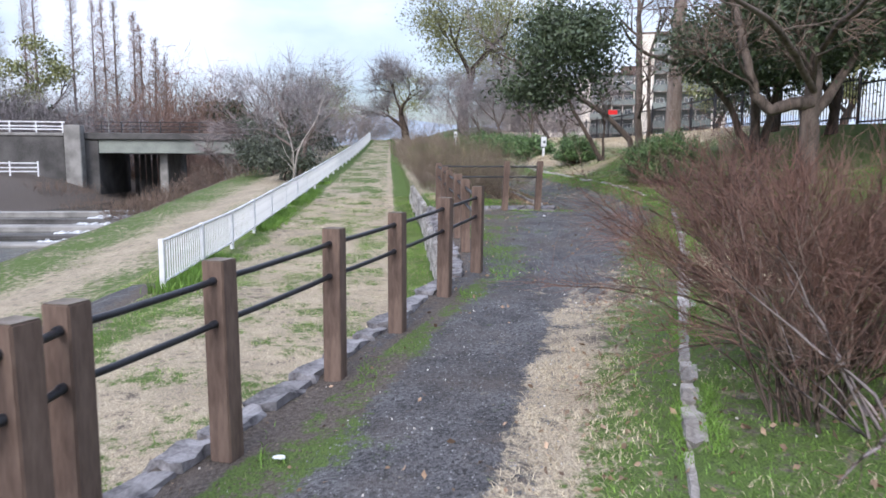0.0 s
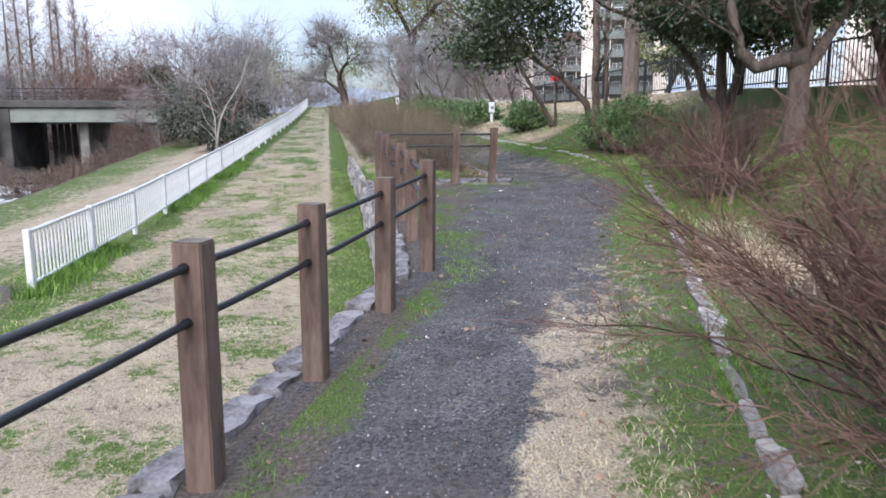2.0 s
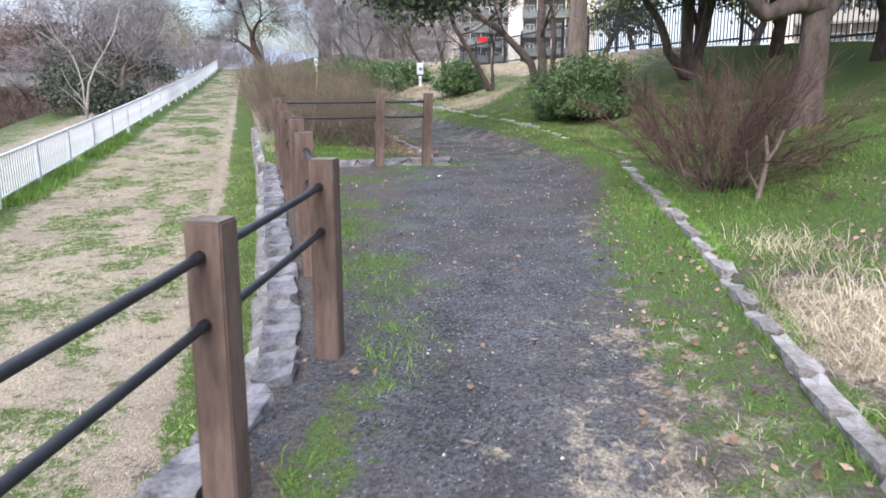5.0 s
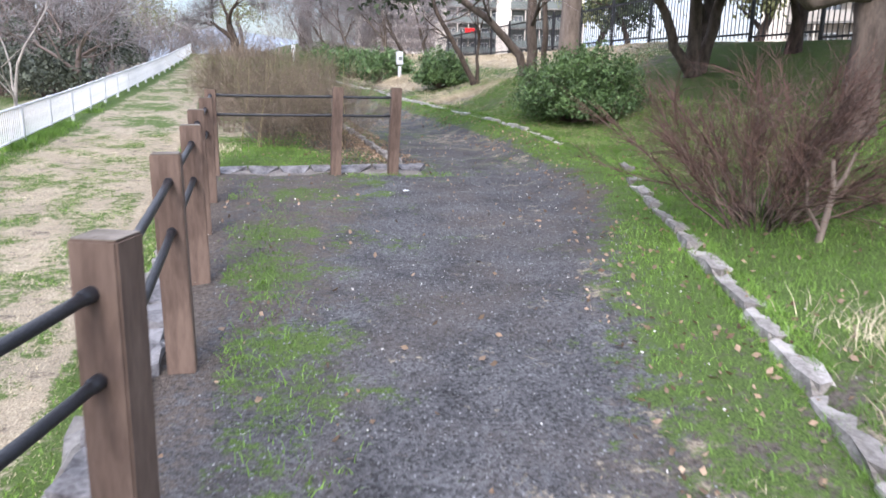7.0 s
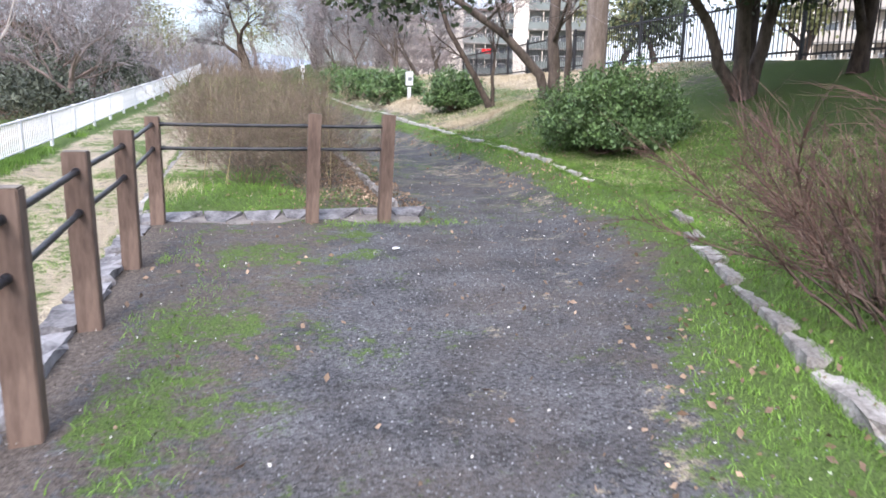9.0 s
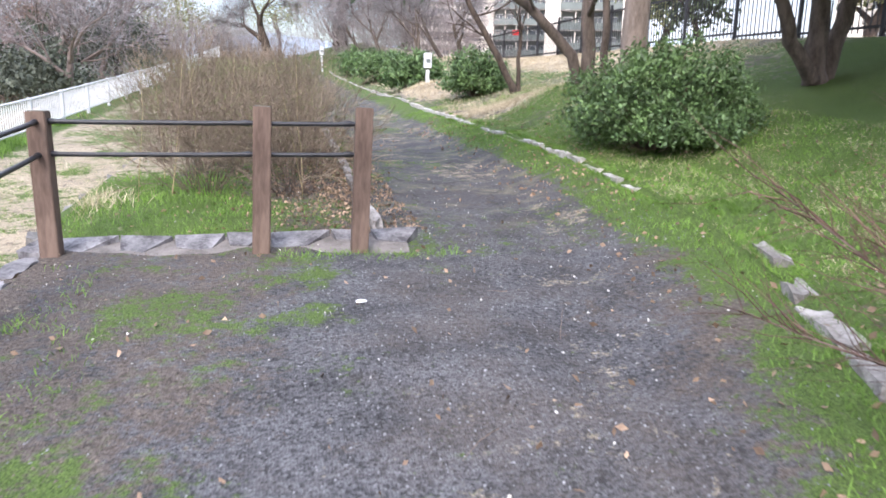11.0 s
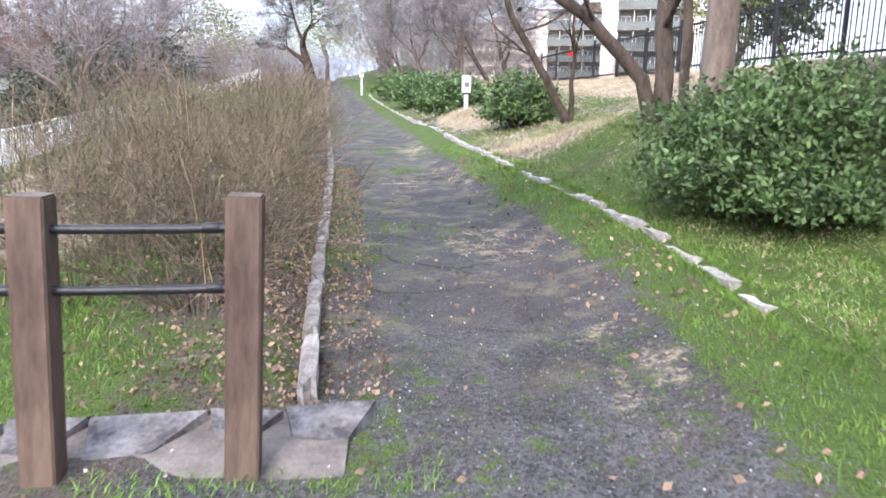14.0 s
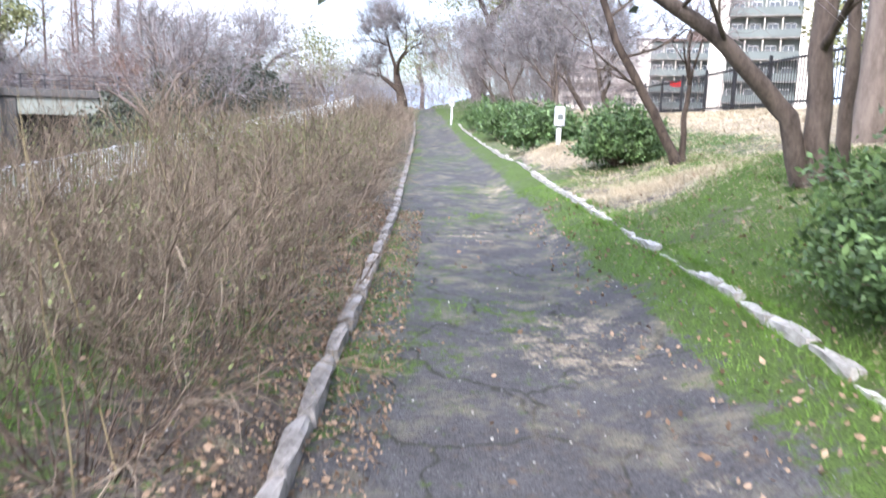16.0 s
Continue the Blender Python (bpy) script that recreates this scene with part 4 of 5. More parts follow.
def hedge():
    """The leafless hedge is planted as shrubs in two rows."""
    k = 0
    for row in (-0.62, -1.5, -2.2):
        y = 16.5 + (0.3 if row < -1 else 0) + (2.2 if row < -2 else 0)
        while y < 46:
            det = 1.0 if y < 19 else (0.62 if y < 25 else (0.36 if row > -2 else 0.28))
            x = float(LKERB_X(y)) + row + prng.uniform(-0.12, 0.12)
            front = y < 17.7
            bush = twig_shrub(x, y, 0.95 if front else 0.62, (1.04 if front else (1.32 if y > 19 else 1.22)) + prng.uniform(-0.07, 0.12), "leafless brown hedge shrub with olive tips in the planting bed", 200 + k, int(52 * det), int(24 * det), mat=M_HEDGE, name="hedge_shrub", width=0.0021 if y < 20 else (0.0038 if y < 26 else 0.008), thick=0.42, spring=2.4)
            if y < 30:
                g = np.random.default_rng(1200 + k)
                n = int(900 * det)
                a, q = g.uniform(0, 6.283, n), g.random(n) ** 0.5 * (0.85 if front else 0.6)
                v, f = leaves(np.stack([q * np.cos(a), q * np.sin(a), (0.55 + 0.75 * g.random(n) ** 0.7) * (0.85 if front else 1.0) - 0.25 * q], 1), 0.009 if y < 20 else 0.014, g, 0.4, 1.8)
                tagged(soup("foliage", v, f, M_BUD, bush, "tiny olive leaf buds"), kind="stuff")
            y += 0.95 if y < 26 else 1.3
            k += 1
    for i in range(26):
        y = prng.uniform(15.9, 22)
        x = float(LKERB_X(y)) + prng.uniform(-2.0, -0.4)
        e = empty("straw_stalk", (x, y, gz(x, y)), "tall pale dead stalk standing in the hedge", "stalk", "dead stalks in the hedge")
        g = np.random.default_rng(900 + i)
        v, f, _ = strands([(0, 0, 0)], [(g.normal() * 0.15, g.normal() * 0.15, 1)], [g.uniform(1.0, 1.5)], 0.0045, g, 6, 0.0, 0.05)
        soup("stalk", v, f, M_STRAW, e)


hedge()



def limbed_tree(x, y, limbs, label, seed, mat, twig, levels=2, per=8, twig_len=0.8, twig_w=0.008, spread=0.8, length=1.3, leaf=None):
    """A tree whose main limbs run through given points, with grown side limbs and twigs; leaf adds clumps of evergreen leaves."""
    z = gz(x, y) - 0.05
    e = empty("tree", (x, y, z), label, "tree")
    r = random.Random(seed)
    V, F, tips = [], [], []
    for pts, r0, r1 in limbs:
        P = [Vector(p) for p in pts]
        S = []
        for a, b in zip(P[:-1], P[1:]):
            S += [a.lerp(b, t) + Vector((r.gauss(0, 0.012), r.gauss(0, 0.012), 0)) for t in (0, 0.33, 0.67)]
        S.append(P[-1])
        rad = [r0 + (r1 - r0) * i / (len(S) - 1) for i in range(len(S))]
        rad[0] *= 1.25 if pts[0][2] == 0 else 1
        tube(V, F, S, rad, 10)
        d = (P[-1] - P[-2]).normalized()
        grow(V, F, tips, P[-1], d, length, r1, levels, r, spread=spread)
        for k in range(len(S) // 2, len(S), 2):
            if S[k].z > 1.2:
                a = r.uniform(0, 6.28)
                grow(V, F, tips, S[k], Vector((math.cos(a), math.sin(a), 0.5)), length * 0.8, r1 * 0.5, levels - 1, r, spread=spread)
    link_mesh("trunk", V, F, mat, e, smooth=True)
    g = np.random.default_rng(seed)
    v, f, _ = twigs_on(tips, per, twig_len, twig_w, g)
    soup("crown", v, f, twig, e, "fine bare twigs")
    if leaf:
        for (cx, cy, cz, rx, ry, rz, n, size) in leaf:
            pts = []
            for k in range(max(8, n // 160)):
                q = leaf_blob(cx - x, cy - y, cz - z, rx, ry, rz, 1, g)[0]
                pts.append(q + g.normal(size=(160, 3)) * np.array([0.30, 0.30, 0.20]))
            v, f = leaves(np.concatenate(pts), size, g, -0.2, 2.0)
            soup("foliage", v, f, M_LEAFDK, e, "hanging dark evergreen leaves")
    return e


limbed_tree(7.8, 12.07, [
    ([(0, 0, 0), (0, 0, 0.6), (0.02, 0, 1.1), (0.1, 0.1, 1.9), (0.0, 0.2, 3.2)], 0.20, 0.12),
    ([(0, 0, 1.5), (-0.35, 0, 1.48), (-0.72, 0.05, 1.36), (-0.98, 0.1, 1.62), (-1.15, 0.1, 2.2), (-1.3, 0.3, 3.1)], 0.13, 0.06),
    ([(0.05, 0, 1.25), (0.45, 0.1, 1.7), (0.9, 0.2, 2.3), (1.5, 0.3, 3.0)], 0.11, 0.05),
    ([(0.05, 0, 1.7), (-0.9, -0.9, 2.2), (-2.0, -2.0, 2.5), (-3.0, -2.8, 2.6)], 0.07, 0.03),
    ([(0.05, 0, 2.2), (-0.4, -1.2, 2.6), (-0.9, -2.6, 2.7), (-1.6, -3.8, 2.5)], 0.06, 0.025)],
    "gnarled brown tree with a crooked limb on the grass bank", 31, M_BARKMID, M_TWIG, per=15, leaf=[(8.7, 12.8, 4.25, 2.2, 2.0, 1.0, 14000, 0.06)])
limbed_tree(10.3, 18.3, [
    ([(0.05, 0, 0), (0.0, 0, 0.7), (-0.1, 0, 2.0), (-0.1, 0.1, 3.6)], 0.15, 0.08),
    ([(0.2, 0.1, 0), (0.46, 0.1, 0.9), (0.68, 0.1, 2.0), (0.8, 0.2, 3.6)], 0.13, 0.08),
    ([(-0.1, -0.1, 0.1), (-0.5, -0.1, 0.6), (-0.75, -0.1, 1.2), (-1.3, -0.2, 1.75), (-2.1, -0.3, 2.2), (-3.2, -0.4, 2.5)], 0.11, 0.045)],
    "brown tree with three curved trunks on the bank", 32, M_BARKMID, M_TWIG, leaf=[(9.3, 17.0, 4.35, 2.0, 1.8, 0.9, 12000, 0.06), (10.6, 17.8, 4.3, 2.0, 1.5, 0.75, 11000, 0.06)])
limbed_tree(7.95, 20.6, [
    ([(0.05, 0, 0), (0.03, 0, 0.7), (0, 0, 1.5), (-0.05, 0, 3.6)], 0.12, 0.09),
    ([(-0.05, 0, 0.05), (-0.26, 0, 0.65), (-0.6, 0, 1.0), (-1.05, 0.05, 1.4), (-1.9, 0.1, 1.95), (-3.0, 0.1, 2.4)], 0.10, 0.05),
    ([(0.42, 0.2, 0), (0.40, 0.2, 1.1), (0.36, 0.2, 3.0)], 0.07, 0.05)],
    "brown tree with one straight and one arching trunk", 33, M_BARKMID, M_TWIGGREY, leaf=[(4.75, 16.9, 4.15, 1.15, 1.8, 1.25, 11000, 0.055), (3.95, 16.9, 3.2, 0.75, 0.7, 0.28, 2600, 0.055)])
for i, (tx, ty) in enumerate([(11.6, 14.6), (12.0, 17.6), (11.4, 11.4), (12.2, 20.6)]):
    limbed_tree(tx, ty, [([(0, 0, 0), (0.1, 0, 1.2), (0.0, 0.1, 2.4), (0.2, 0, 3.6)], 0.14, 0.08), ([(0.05, 0, 0.6), (-0.5, -0.2, 1.4), (-0.9, -0.3, 2.6)], 0.08, 0.05)],
        "dark forked tree in front of the iron fence", 340 + i, M_BARKDK, M_TWIG, per=10, leaf=[(tx - 0.2, ty - 0.3, 5.2, 1.8, 1.8, 1.1, 8000, 0.065)])
limbed_tree(10.05, 23.07, [([(0, 0, -0.1), (0.05, 0, 1.5), (0.12, 0, 4.0), (0.2, 0, 6.5)], 0.27, 0.19)],
    "tall pale-barked tree trunk on the grass bank", 34, M_BARKPALE, M_TWIGGREY, length=2.0)
limbed_tree(8.5, 25.5, [
    ([(0, 0, 0), (-0.35, 0, 0.65), (-0.7, 0, 1.2), (-1.15, 0, 1.9), (-1.6, 0, 3.0)], 0.085, 0.05),
    ([(0.05, 0, 0), (0.03, 0, 0.75)], 0.06, 0.045)],
    "thin leaning bare tree beside a round shrub", 35, M_BARK, M_TWIGGREY)
for i, (tx, ty, th) in enumerate([(9.5, 33, 6), (9, 38, 6.5), (8.5, 44, 7), (10.5, 41, 7), (8.2, 51, 7), (11, 50, 8), (7.6, 58, 8)]):
    bare_tree(tx, ty, th * 1.15, "leafless grey cherry tree with spreading limbs", 50 + i, radius=0.105, levels=4, trunk=0.24, spread=0.85, per=6, twig_w=0.010, twig_len=1.0, direction=(-0.45, -0.1, 1), twig=M_TWIGHAZE, mat=M_BARKMID)
for i, (tx, ty, th) in enumerate([(-5, 43, 9), (-8, 53, 10), (-5, 58, 10), (-11, 60, 10)]):
    bare_tree(tx, ty, th, "leafless grey tree on the river bank", 70 + i, radius=0.2, levels=3, trunk=0.28, per=9, twig_w=0.016, twig_len=1.3, spread=1.0)


# ---- iron fence on the bank ----
def iron_fence():
    x = 13.0
    y = 6.0
    while y < 44:
        z = gz(x, y)
        e = empty("iron_fence_panel", (x, y, z), "black iron picket fence panel on the grass bank", "fence", "panels of the iron fence")
        ln = 2.0
        part("post", box_bm(0.07, 0.07, 1.35, (0, 0, 0), 0.006), M_IRON, e)
        for h in (0.15, 1.15):
            part("rail", box_bm(0.035, ln, 0.045, (0, ln / 2, h)), M_IRON, e)
        for i in range(1, 15):
            part("picket", box_bm(0.018, 0.018, 1.15, (0, ln * i / 15, 0.08)), M_IRON, e)
        y += ln


iron_fence()


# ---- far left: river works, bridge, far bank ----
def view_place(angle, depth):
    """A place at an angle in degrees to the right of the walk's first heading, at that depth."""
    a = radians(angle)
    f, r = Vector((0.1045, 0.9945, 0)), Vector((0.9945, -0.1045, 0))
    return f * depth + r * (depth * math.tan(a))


def weir():
    e = tagged(new("weir"), "stepped concrete weir with white water in the river", "weir", kind="structure")
    for i, dep in enumerate((27.5, 30.5, 34.0, 38.0, 43.0)):
        bm = box_bm(17.0 + i * 1.5, 1.1, 0.40, (0, 0, 0), 0.05, 0.03, prng, 2)
        o = part("sill", bm, M_CONCDK if i % 2 else M_CONC, e)
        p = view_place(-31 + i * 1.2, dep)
        o.location = (p.x, p.y, WATER_Z - 0.28 + 0.05 * i)
        o.rotation_euler = (0, 0, -0.05)
        V, F = [], []
        n = 60
        for k in range(n + 1):
            t = k / n
            xx = 0.5 + 7.5 * t
            V += [(xx, -1.3 - 0.5 * prng.random(), 0.10), (xx, -0.55, 0.16 + 0.10 * prng.random()), (xx, 0.3 + 0.4 * prng.random(), 0.44)]
        for k in range(n):
            for j in (0, 1):
                F.append((k * 3 + j, k * 3 + 3 + j, k * 3 + 4 + j, k * 3 + 1 + j))
        w = link_mesh("falling_water", V, F, M_FOAM, e)
        w.location, w.rotation_euler = o.location, o.rotation_euler


weir()


def bridge():
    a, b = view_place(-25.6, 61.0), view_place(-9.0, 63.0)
    e = tagged(new("road_bridge"), "concrete road bridge with grey-green beam and dark railing over the river", "bridge")
    d = (b - a).normalized()
    ang = math.atan2(d.y, d.x)
    ln = (b - a).length
    e.matrix_world = Matrix.Translation((a.x, a.y, 0)) @ Matrix.Rotation(ang, 4, "Z")
    part("beam", box_bm(ln, 0.6, 1.15, (ln / 2, 0, 2.30), 0.04), M_BEAM, e)
    part("beam", box_bm(ln, 0.6, 1.15, (ln / 2, 6.0, 2.30), 0.04), M_BEAM, e)
    part("deck", box_bm(ln + 8, 8.4, 0.55, (ln / 2 - 4, 3.6, 3.45), 0.05), M_CONCDK, e)
    part("abutment", box_bm(3.0, 8.0, 5.6, (-1.4, 3.6, -2.2), 0.05), M_CONCDK, e)
    part("pylon", box_bm(1.3, 1.0, 6.6, (-1.6, -0.9, -2.0), 0.05), M_CONC, e)
    for k in range(3):
        part("pier", box_bm(0.7, 6.5, 5.0, (5.0 + 5.5 * k, 4.2, -2.4), 0.05), M_CONC, e)
    for k in range(9):
        part("back_column", box_bm(0.35, 0.35, 4.6, (0.8 + 0.55 * k, 7.2, -2.2), 0.03), M_CONCDK, e)
    n = int(ln / 1.6)
    for k in range(n):
        part("railing_post", box_bm(0.08, 0.08, 0.95, (k * 1.6 + 0.4, -0.3, 4.0)), M_IRON, e)
    for h in (4.25, 4.55, 4.88):
        part("railing_bar", box_bm(ln, 0.06, 0.06, (ln / 2, -0.3, h)), M_IRON, e)
    w = tagged(new("river_wall"), "dark stained concrete retaining wall beside the bridge", "wall", kind="structure")
    w.matrix_world = Matrix.Translation((a.x - 2.0, a.y - 0.6, 0)) @ Matrix.Rotation(radians(186), 4, "Z")
    part("wall_face", box_bm(40, 0.8, 5.0, (20.4, 0, -1.3), 0.05), M_CONCDK, w)
    part("coping", box_bm(40, 1.0, 0.25, (20.4, 0, 3.70), 0.03), M_CONC, w)
    r = tagged(new("far_railing"), "white railing on top of the far river wall", "railing")
    r.matrix_world = w.matrix_world.copy()
    for k in range(20):
        part("railing_post", box_bm(0.10, 0.10, 0.95, (0.6 + k * 2.0, 0, 3.95)), M_WHITE, r)
    for h in (4.2, 4.45, 4.8):
        part("railing_bar", box_bm(40, 0.08, 0.10, (20.4, 0, h)), M_WHITE, r)
    r2 = tagged(new("lower_railing"), "white railing on the lower far bank", "railing")
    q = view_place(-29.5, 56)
    r2.matrix_world = Matrix.Translation((q.x, q.y, 0)) @ Matrix.Rotation(radians(186), 4, "Z")
    for k in range(10):
        part("railing_post", box_bm(0.10, 0.10, 1.2, (k * 2.0, 0, 0.4)), M_WHITE, r2)
    for h in (0.75, 1.05, 1.4):
        part("railing_bar", box_bm(18, 0.08, 0.10, (9, 0, h)), M_WHITE, r2)


bridge()


def conifer(x, y, h, seed, label="tall bare deciduous conifer with a straight trunk and reddish twigs"):
    z = gz(x, y)
    h = h * 1.22
    e = empty("conifer", (x, y, z), label, "tree", "row of tall conifers beyond the bridge")
    g = np.random.default_rng(seed)
    V, F = [], []
    tube(V, F, [Vector((0, 0, 0)), Vector((g.normal() * 0.1, 0, h * 0.5)), Vector((g.normal() * 0.15, 0, h))], [0.18, 0.12, 0.03], 7)
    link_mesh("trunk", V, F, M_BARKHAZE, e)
    n = 220
    t = g.uniform(0.22, 1.0, n)
    a = g.uniform(0, 6.28, n)
    st = np.stack([0 * t, 0 * t, t * h], 1)
    di = np.stack([np.cos(a), np.sin(a), np.full(n, 0.75)], 1)
    ln = (1.0 - t) * h * 0.14 + 0.5
    v, f, ends = strands(st, di, ln, 0.024, g, 3, -0.05, 0.15)
    st2 = ends[:, 1:3].reshape(-1, 3).repeat(2, 0)
    v2, f2, _ = strands(st2, g.normal(size=st2.shape) + np.array([0, 0, 0.4]), np.full(len(st2), 0.8), 0.017, g, 2, 0, 0.2)
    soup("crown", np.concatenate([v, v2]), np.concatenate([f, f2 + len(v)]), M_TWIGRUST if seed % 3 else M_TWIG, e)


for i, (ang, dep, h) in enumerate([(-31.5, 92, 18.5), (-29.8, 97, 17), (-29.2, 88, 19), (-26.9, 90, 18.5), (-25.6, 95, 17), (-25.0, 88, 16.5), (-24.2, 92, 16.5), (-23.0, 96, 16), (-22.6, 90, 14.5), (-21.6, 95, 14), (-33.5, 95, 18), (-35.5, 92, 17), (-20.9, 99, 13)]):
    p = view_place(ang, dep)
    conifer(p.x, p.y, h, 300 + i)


def leafy_tree(x, y, h, rx, label, seed, mat, n=9000, leaf=0.22, trunk_mat=None, low=0.3, clump=0.6):
    z = gz(x, y)
    e = empty("leafy_tree", (x, y, z), label, "tree")
    r = random.Random(seed)
    g = np.random.default_rng(seed)
    V, F, tips = [], [], []
    grow(V, F, tips, (0, 0, -0.1), (0, 0, 1), h * 0.34, 0.035 * h, 3, r, spread=0.9, shrink=0.7)
    link_mesh("trunk", V, F, trunk_mat or M_BARKDK, e)
    c = h * (1 + low) / 2
    k = max(20, n // 120)
    q = leaf_blob(0, 0, c, rx, rx, h * (1 - low) / 2, k, g, 10)
    pts = (q[:, None] + g.normal(size=(k, 120, 3)) * np.array([clump, clump, clump * 0.6])).reshape(-1, 3)
    v, f = leaves(pts, leaf, g, 0.3, 1.6)
    soup("foliage", v, f, mat, e)
    return e


def brush(x, y, rx, h, label, seed, mat, n=1500, width=0.014, name="thicket"):
    """A thicket of upright twigs."""
    z = gz(x, y)
    e = empty(name, (x, y, z), label, "thicket")
    g = np.random.default_rng(seed)
    a, t = g.uniform(0, 6.28, n), g.uniform(0, 1, n) ** 0.5
    st = np.stack([np.cos(a) * t * rx, np.sin(a) * t * rx * 0.8, -0.2 + 0.55 * h * g.random(n) * (1 - t * t * 0.7)], 1)
    di = np.stack([np.cos(a) * t * 0.7, np.sin(a) * t * 0.7, np.ones(n)], 1) + g.normal(size=(n, 3)) * 0.45
    v, f, ends = strands(st, di, h * g.uniform(0.25, 0.6, n), width, g, 3, 0.02, 0.2)
    st2 = ends[:, 2:4].reshape(-1, 3)
    v2, f2, _ = strands(st2, g.normal(size=st2.shape) + np.array([0, 0, 0.6]), h * g.uniform(0.08, 0.25, len(st2)), width * 0.6, g, 2, 0, 0.2)
    soup("branchwork", np.concatenate([v, v2]), np.concatenate([f, f2 + len(v)]), mat, e)


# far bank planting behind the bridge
for i, (ang, dep, rx, h, mt) in enumerate([(-18.6, 80, 5.0, 15.0, M_TWIGRUST), (-21.0, 80, 5.0, 15.5, M_TWIGRUST), (-23.5, 78, 5, 9.0, M_TWIGHAZE), (-26.5, 79, 5, 8.0, M_TWIGHAZE), (-29.0, 80, 6, 9.0, M_TWIGHAZE), (-32, 78, 6, 10.0, M_TWIGHAZE), (-35, 76, 6, 10, M_TWIGHAZE)]):
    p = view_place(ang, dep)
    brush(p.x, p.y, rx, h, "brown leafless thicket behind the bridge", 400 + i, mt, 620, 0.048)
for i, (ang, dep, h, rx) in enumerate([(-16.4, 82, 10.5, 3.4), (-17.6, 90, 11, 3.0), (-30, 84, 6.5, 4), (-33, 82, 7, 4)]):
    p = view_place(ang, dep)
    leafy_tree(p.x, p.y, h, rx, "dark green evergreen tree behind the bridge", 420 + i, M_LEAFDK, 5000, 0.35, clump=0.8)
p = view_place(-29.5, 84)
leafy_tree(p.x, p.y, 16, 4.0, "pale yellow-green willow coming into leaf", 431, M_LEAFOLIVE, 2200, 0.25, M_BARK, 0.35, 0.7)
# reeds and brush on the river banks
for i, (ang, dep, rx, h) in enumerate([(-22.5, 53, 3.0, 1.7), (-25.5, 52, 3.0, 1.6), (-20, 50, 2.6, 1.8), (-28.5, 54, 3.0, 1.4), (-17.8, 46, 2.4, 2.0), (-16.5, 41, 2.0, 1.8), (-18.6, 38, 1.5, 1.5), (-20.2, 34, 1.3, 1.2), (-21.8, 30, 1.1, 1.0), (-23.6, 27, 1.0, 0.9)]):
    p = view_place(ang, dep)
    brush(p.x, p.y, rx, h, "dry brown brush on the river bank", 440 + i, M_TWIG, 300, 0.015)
# trees and undergrowth between railing and river
for i, (tx, ty, th) in enumerate([(-3.3, 35, 8.5), (-5.2, 41, 11.5), (-4.2, 45, 11.0), (-7.0, 49, 12.5), (-4.0, 52, 13.0), (-8.5, 56, 13.5)]):
    bare_tree(tx, ty, th, "leafless grey tree on the river bank", 470 + i, radius=0.17, levels=4, trunk=0.24, per=4, twig_w=0.011, twig_len=1.2, spread=0.85, split=3, twig=M_TWIGHAZE, mat=M_BARKHAZE)
for i, (bx, by, rx, h, mt) in enumerate([(-4.0, 35.5, 1.4, 1.9, M_LEAFHAZE), (-5.2, 40, 1.7, 2.6, M_LEAFHAZE), (-3.6, 46, 1.8, 3.9, M_LEAFHAZE), (-7.4, 50, 2.4, 3.6, M_LEAFHAZE), (-4.8, 54, 2.4, 3.4, M_LEAFHAZE)]):
    leafy_tree(bx, by, h, rx, "dark evergreen undergrowth on the river bank", 480 + i, mt, 3200, 0.10, low=0.0, clump=0.3)
for i, (bx, by, rx, h) in enumerate([(-5.0, 43, 1.8, 3.4), (-4.2, 48, 1.8, 3.4), (-7.0, 52, 2.2, 4.0), (-9.5, 57, 2.6, 4.4), (-5.5, 57, 2.6, 4.4)]):
    brush(bx, by, rx, h, "grey leafless thicket on the river bank", 490 + i, M_TWIGHAZE, 140, 0.013)
bare_tree(-2.5, 22.9, 4.2, "pale slender bare sapling behind the white railing", 77, radius=0.045, levels=2, trunk=0.5, per=4, twig_w=0.006, twig_len=0.6, spread=0.7, mat=M_SAPLING, twig=M_TWIGGREY, direction=(0.12, -0.1, 1))
# end of the path
bare_tree(3.2, 60, 11.5, "large spreading leafless tree at the end of the path", 61, radius=0.36, levels=4, trunk=0.22, per=15, twig_w=0.016, twig_len=1.6, spread=1.0, mat=M_BARK, twig=M_TWIGHAZE)
leafy_tree(8.0, 60, 15.5, 5.0, "tall olive-green evergreen tree beyond the path", 502, M_LEAFOLIVE, 20000, 0.11, M_BARKDK, 0.25, 0.8)
leafy_tree(13.5, 66, 16, 5.0, "tall olive-green evergreen tree beyond the path", 503, M_LEAFOLIVE, 16000, 0.12, M_BARKDK, 0.25, 0.8)
for i, (bx, by, rx, h) in enumerate([(9.5, 50, 3, 6), (12.5, 54, 3.5, 7), (7.5, 54, 2.5, 5.5), (3.0, 66, 3.0, 3.2), (10.5, 44, 2.4, 4.5)]):
    brush(bx, by, rx, h, "hazy leafless grey thicket beyond the path", 510 + i, M_TWIGGREY, 380, 0.013)


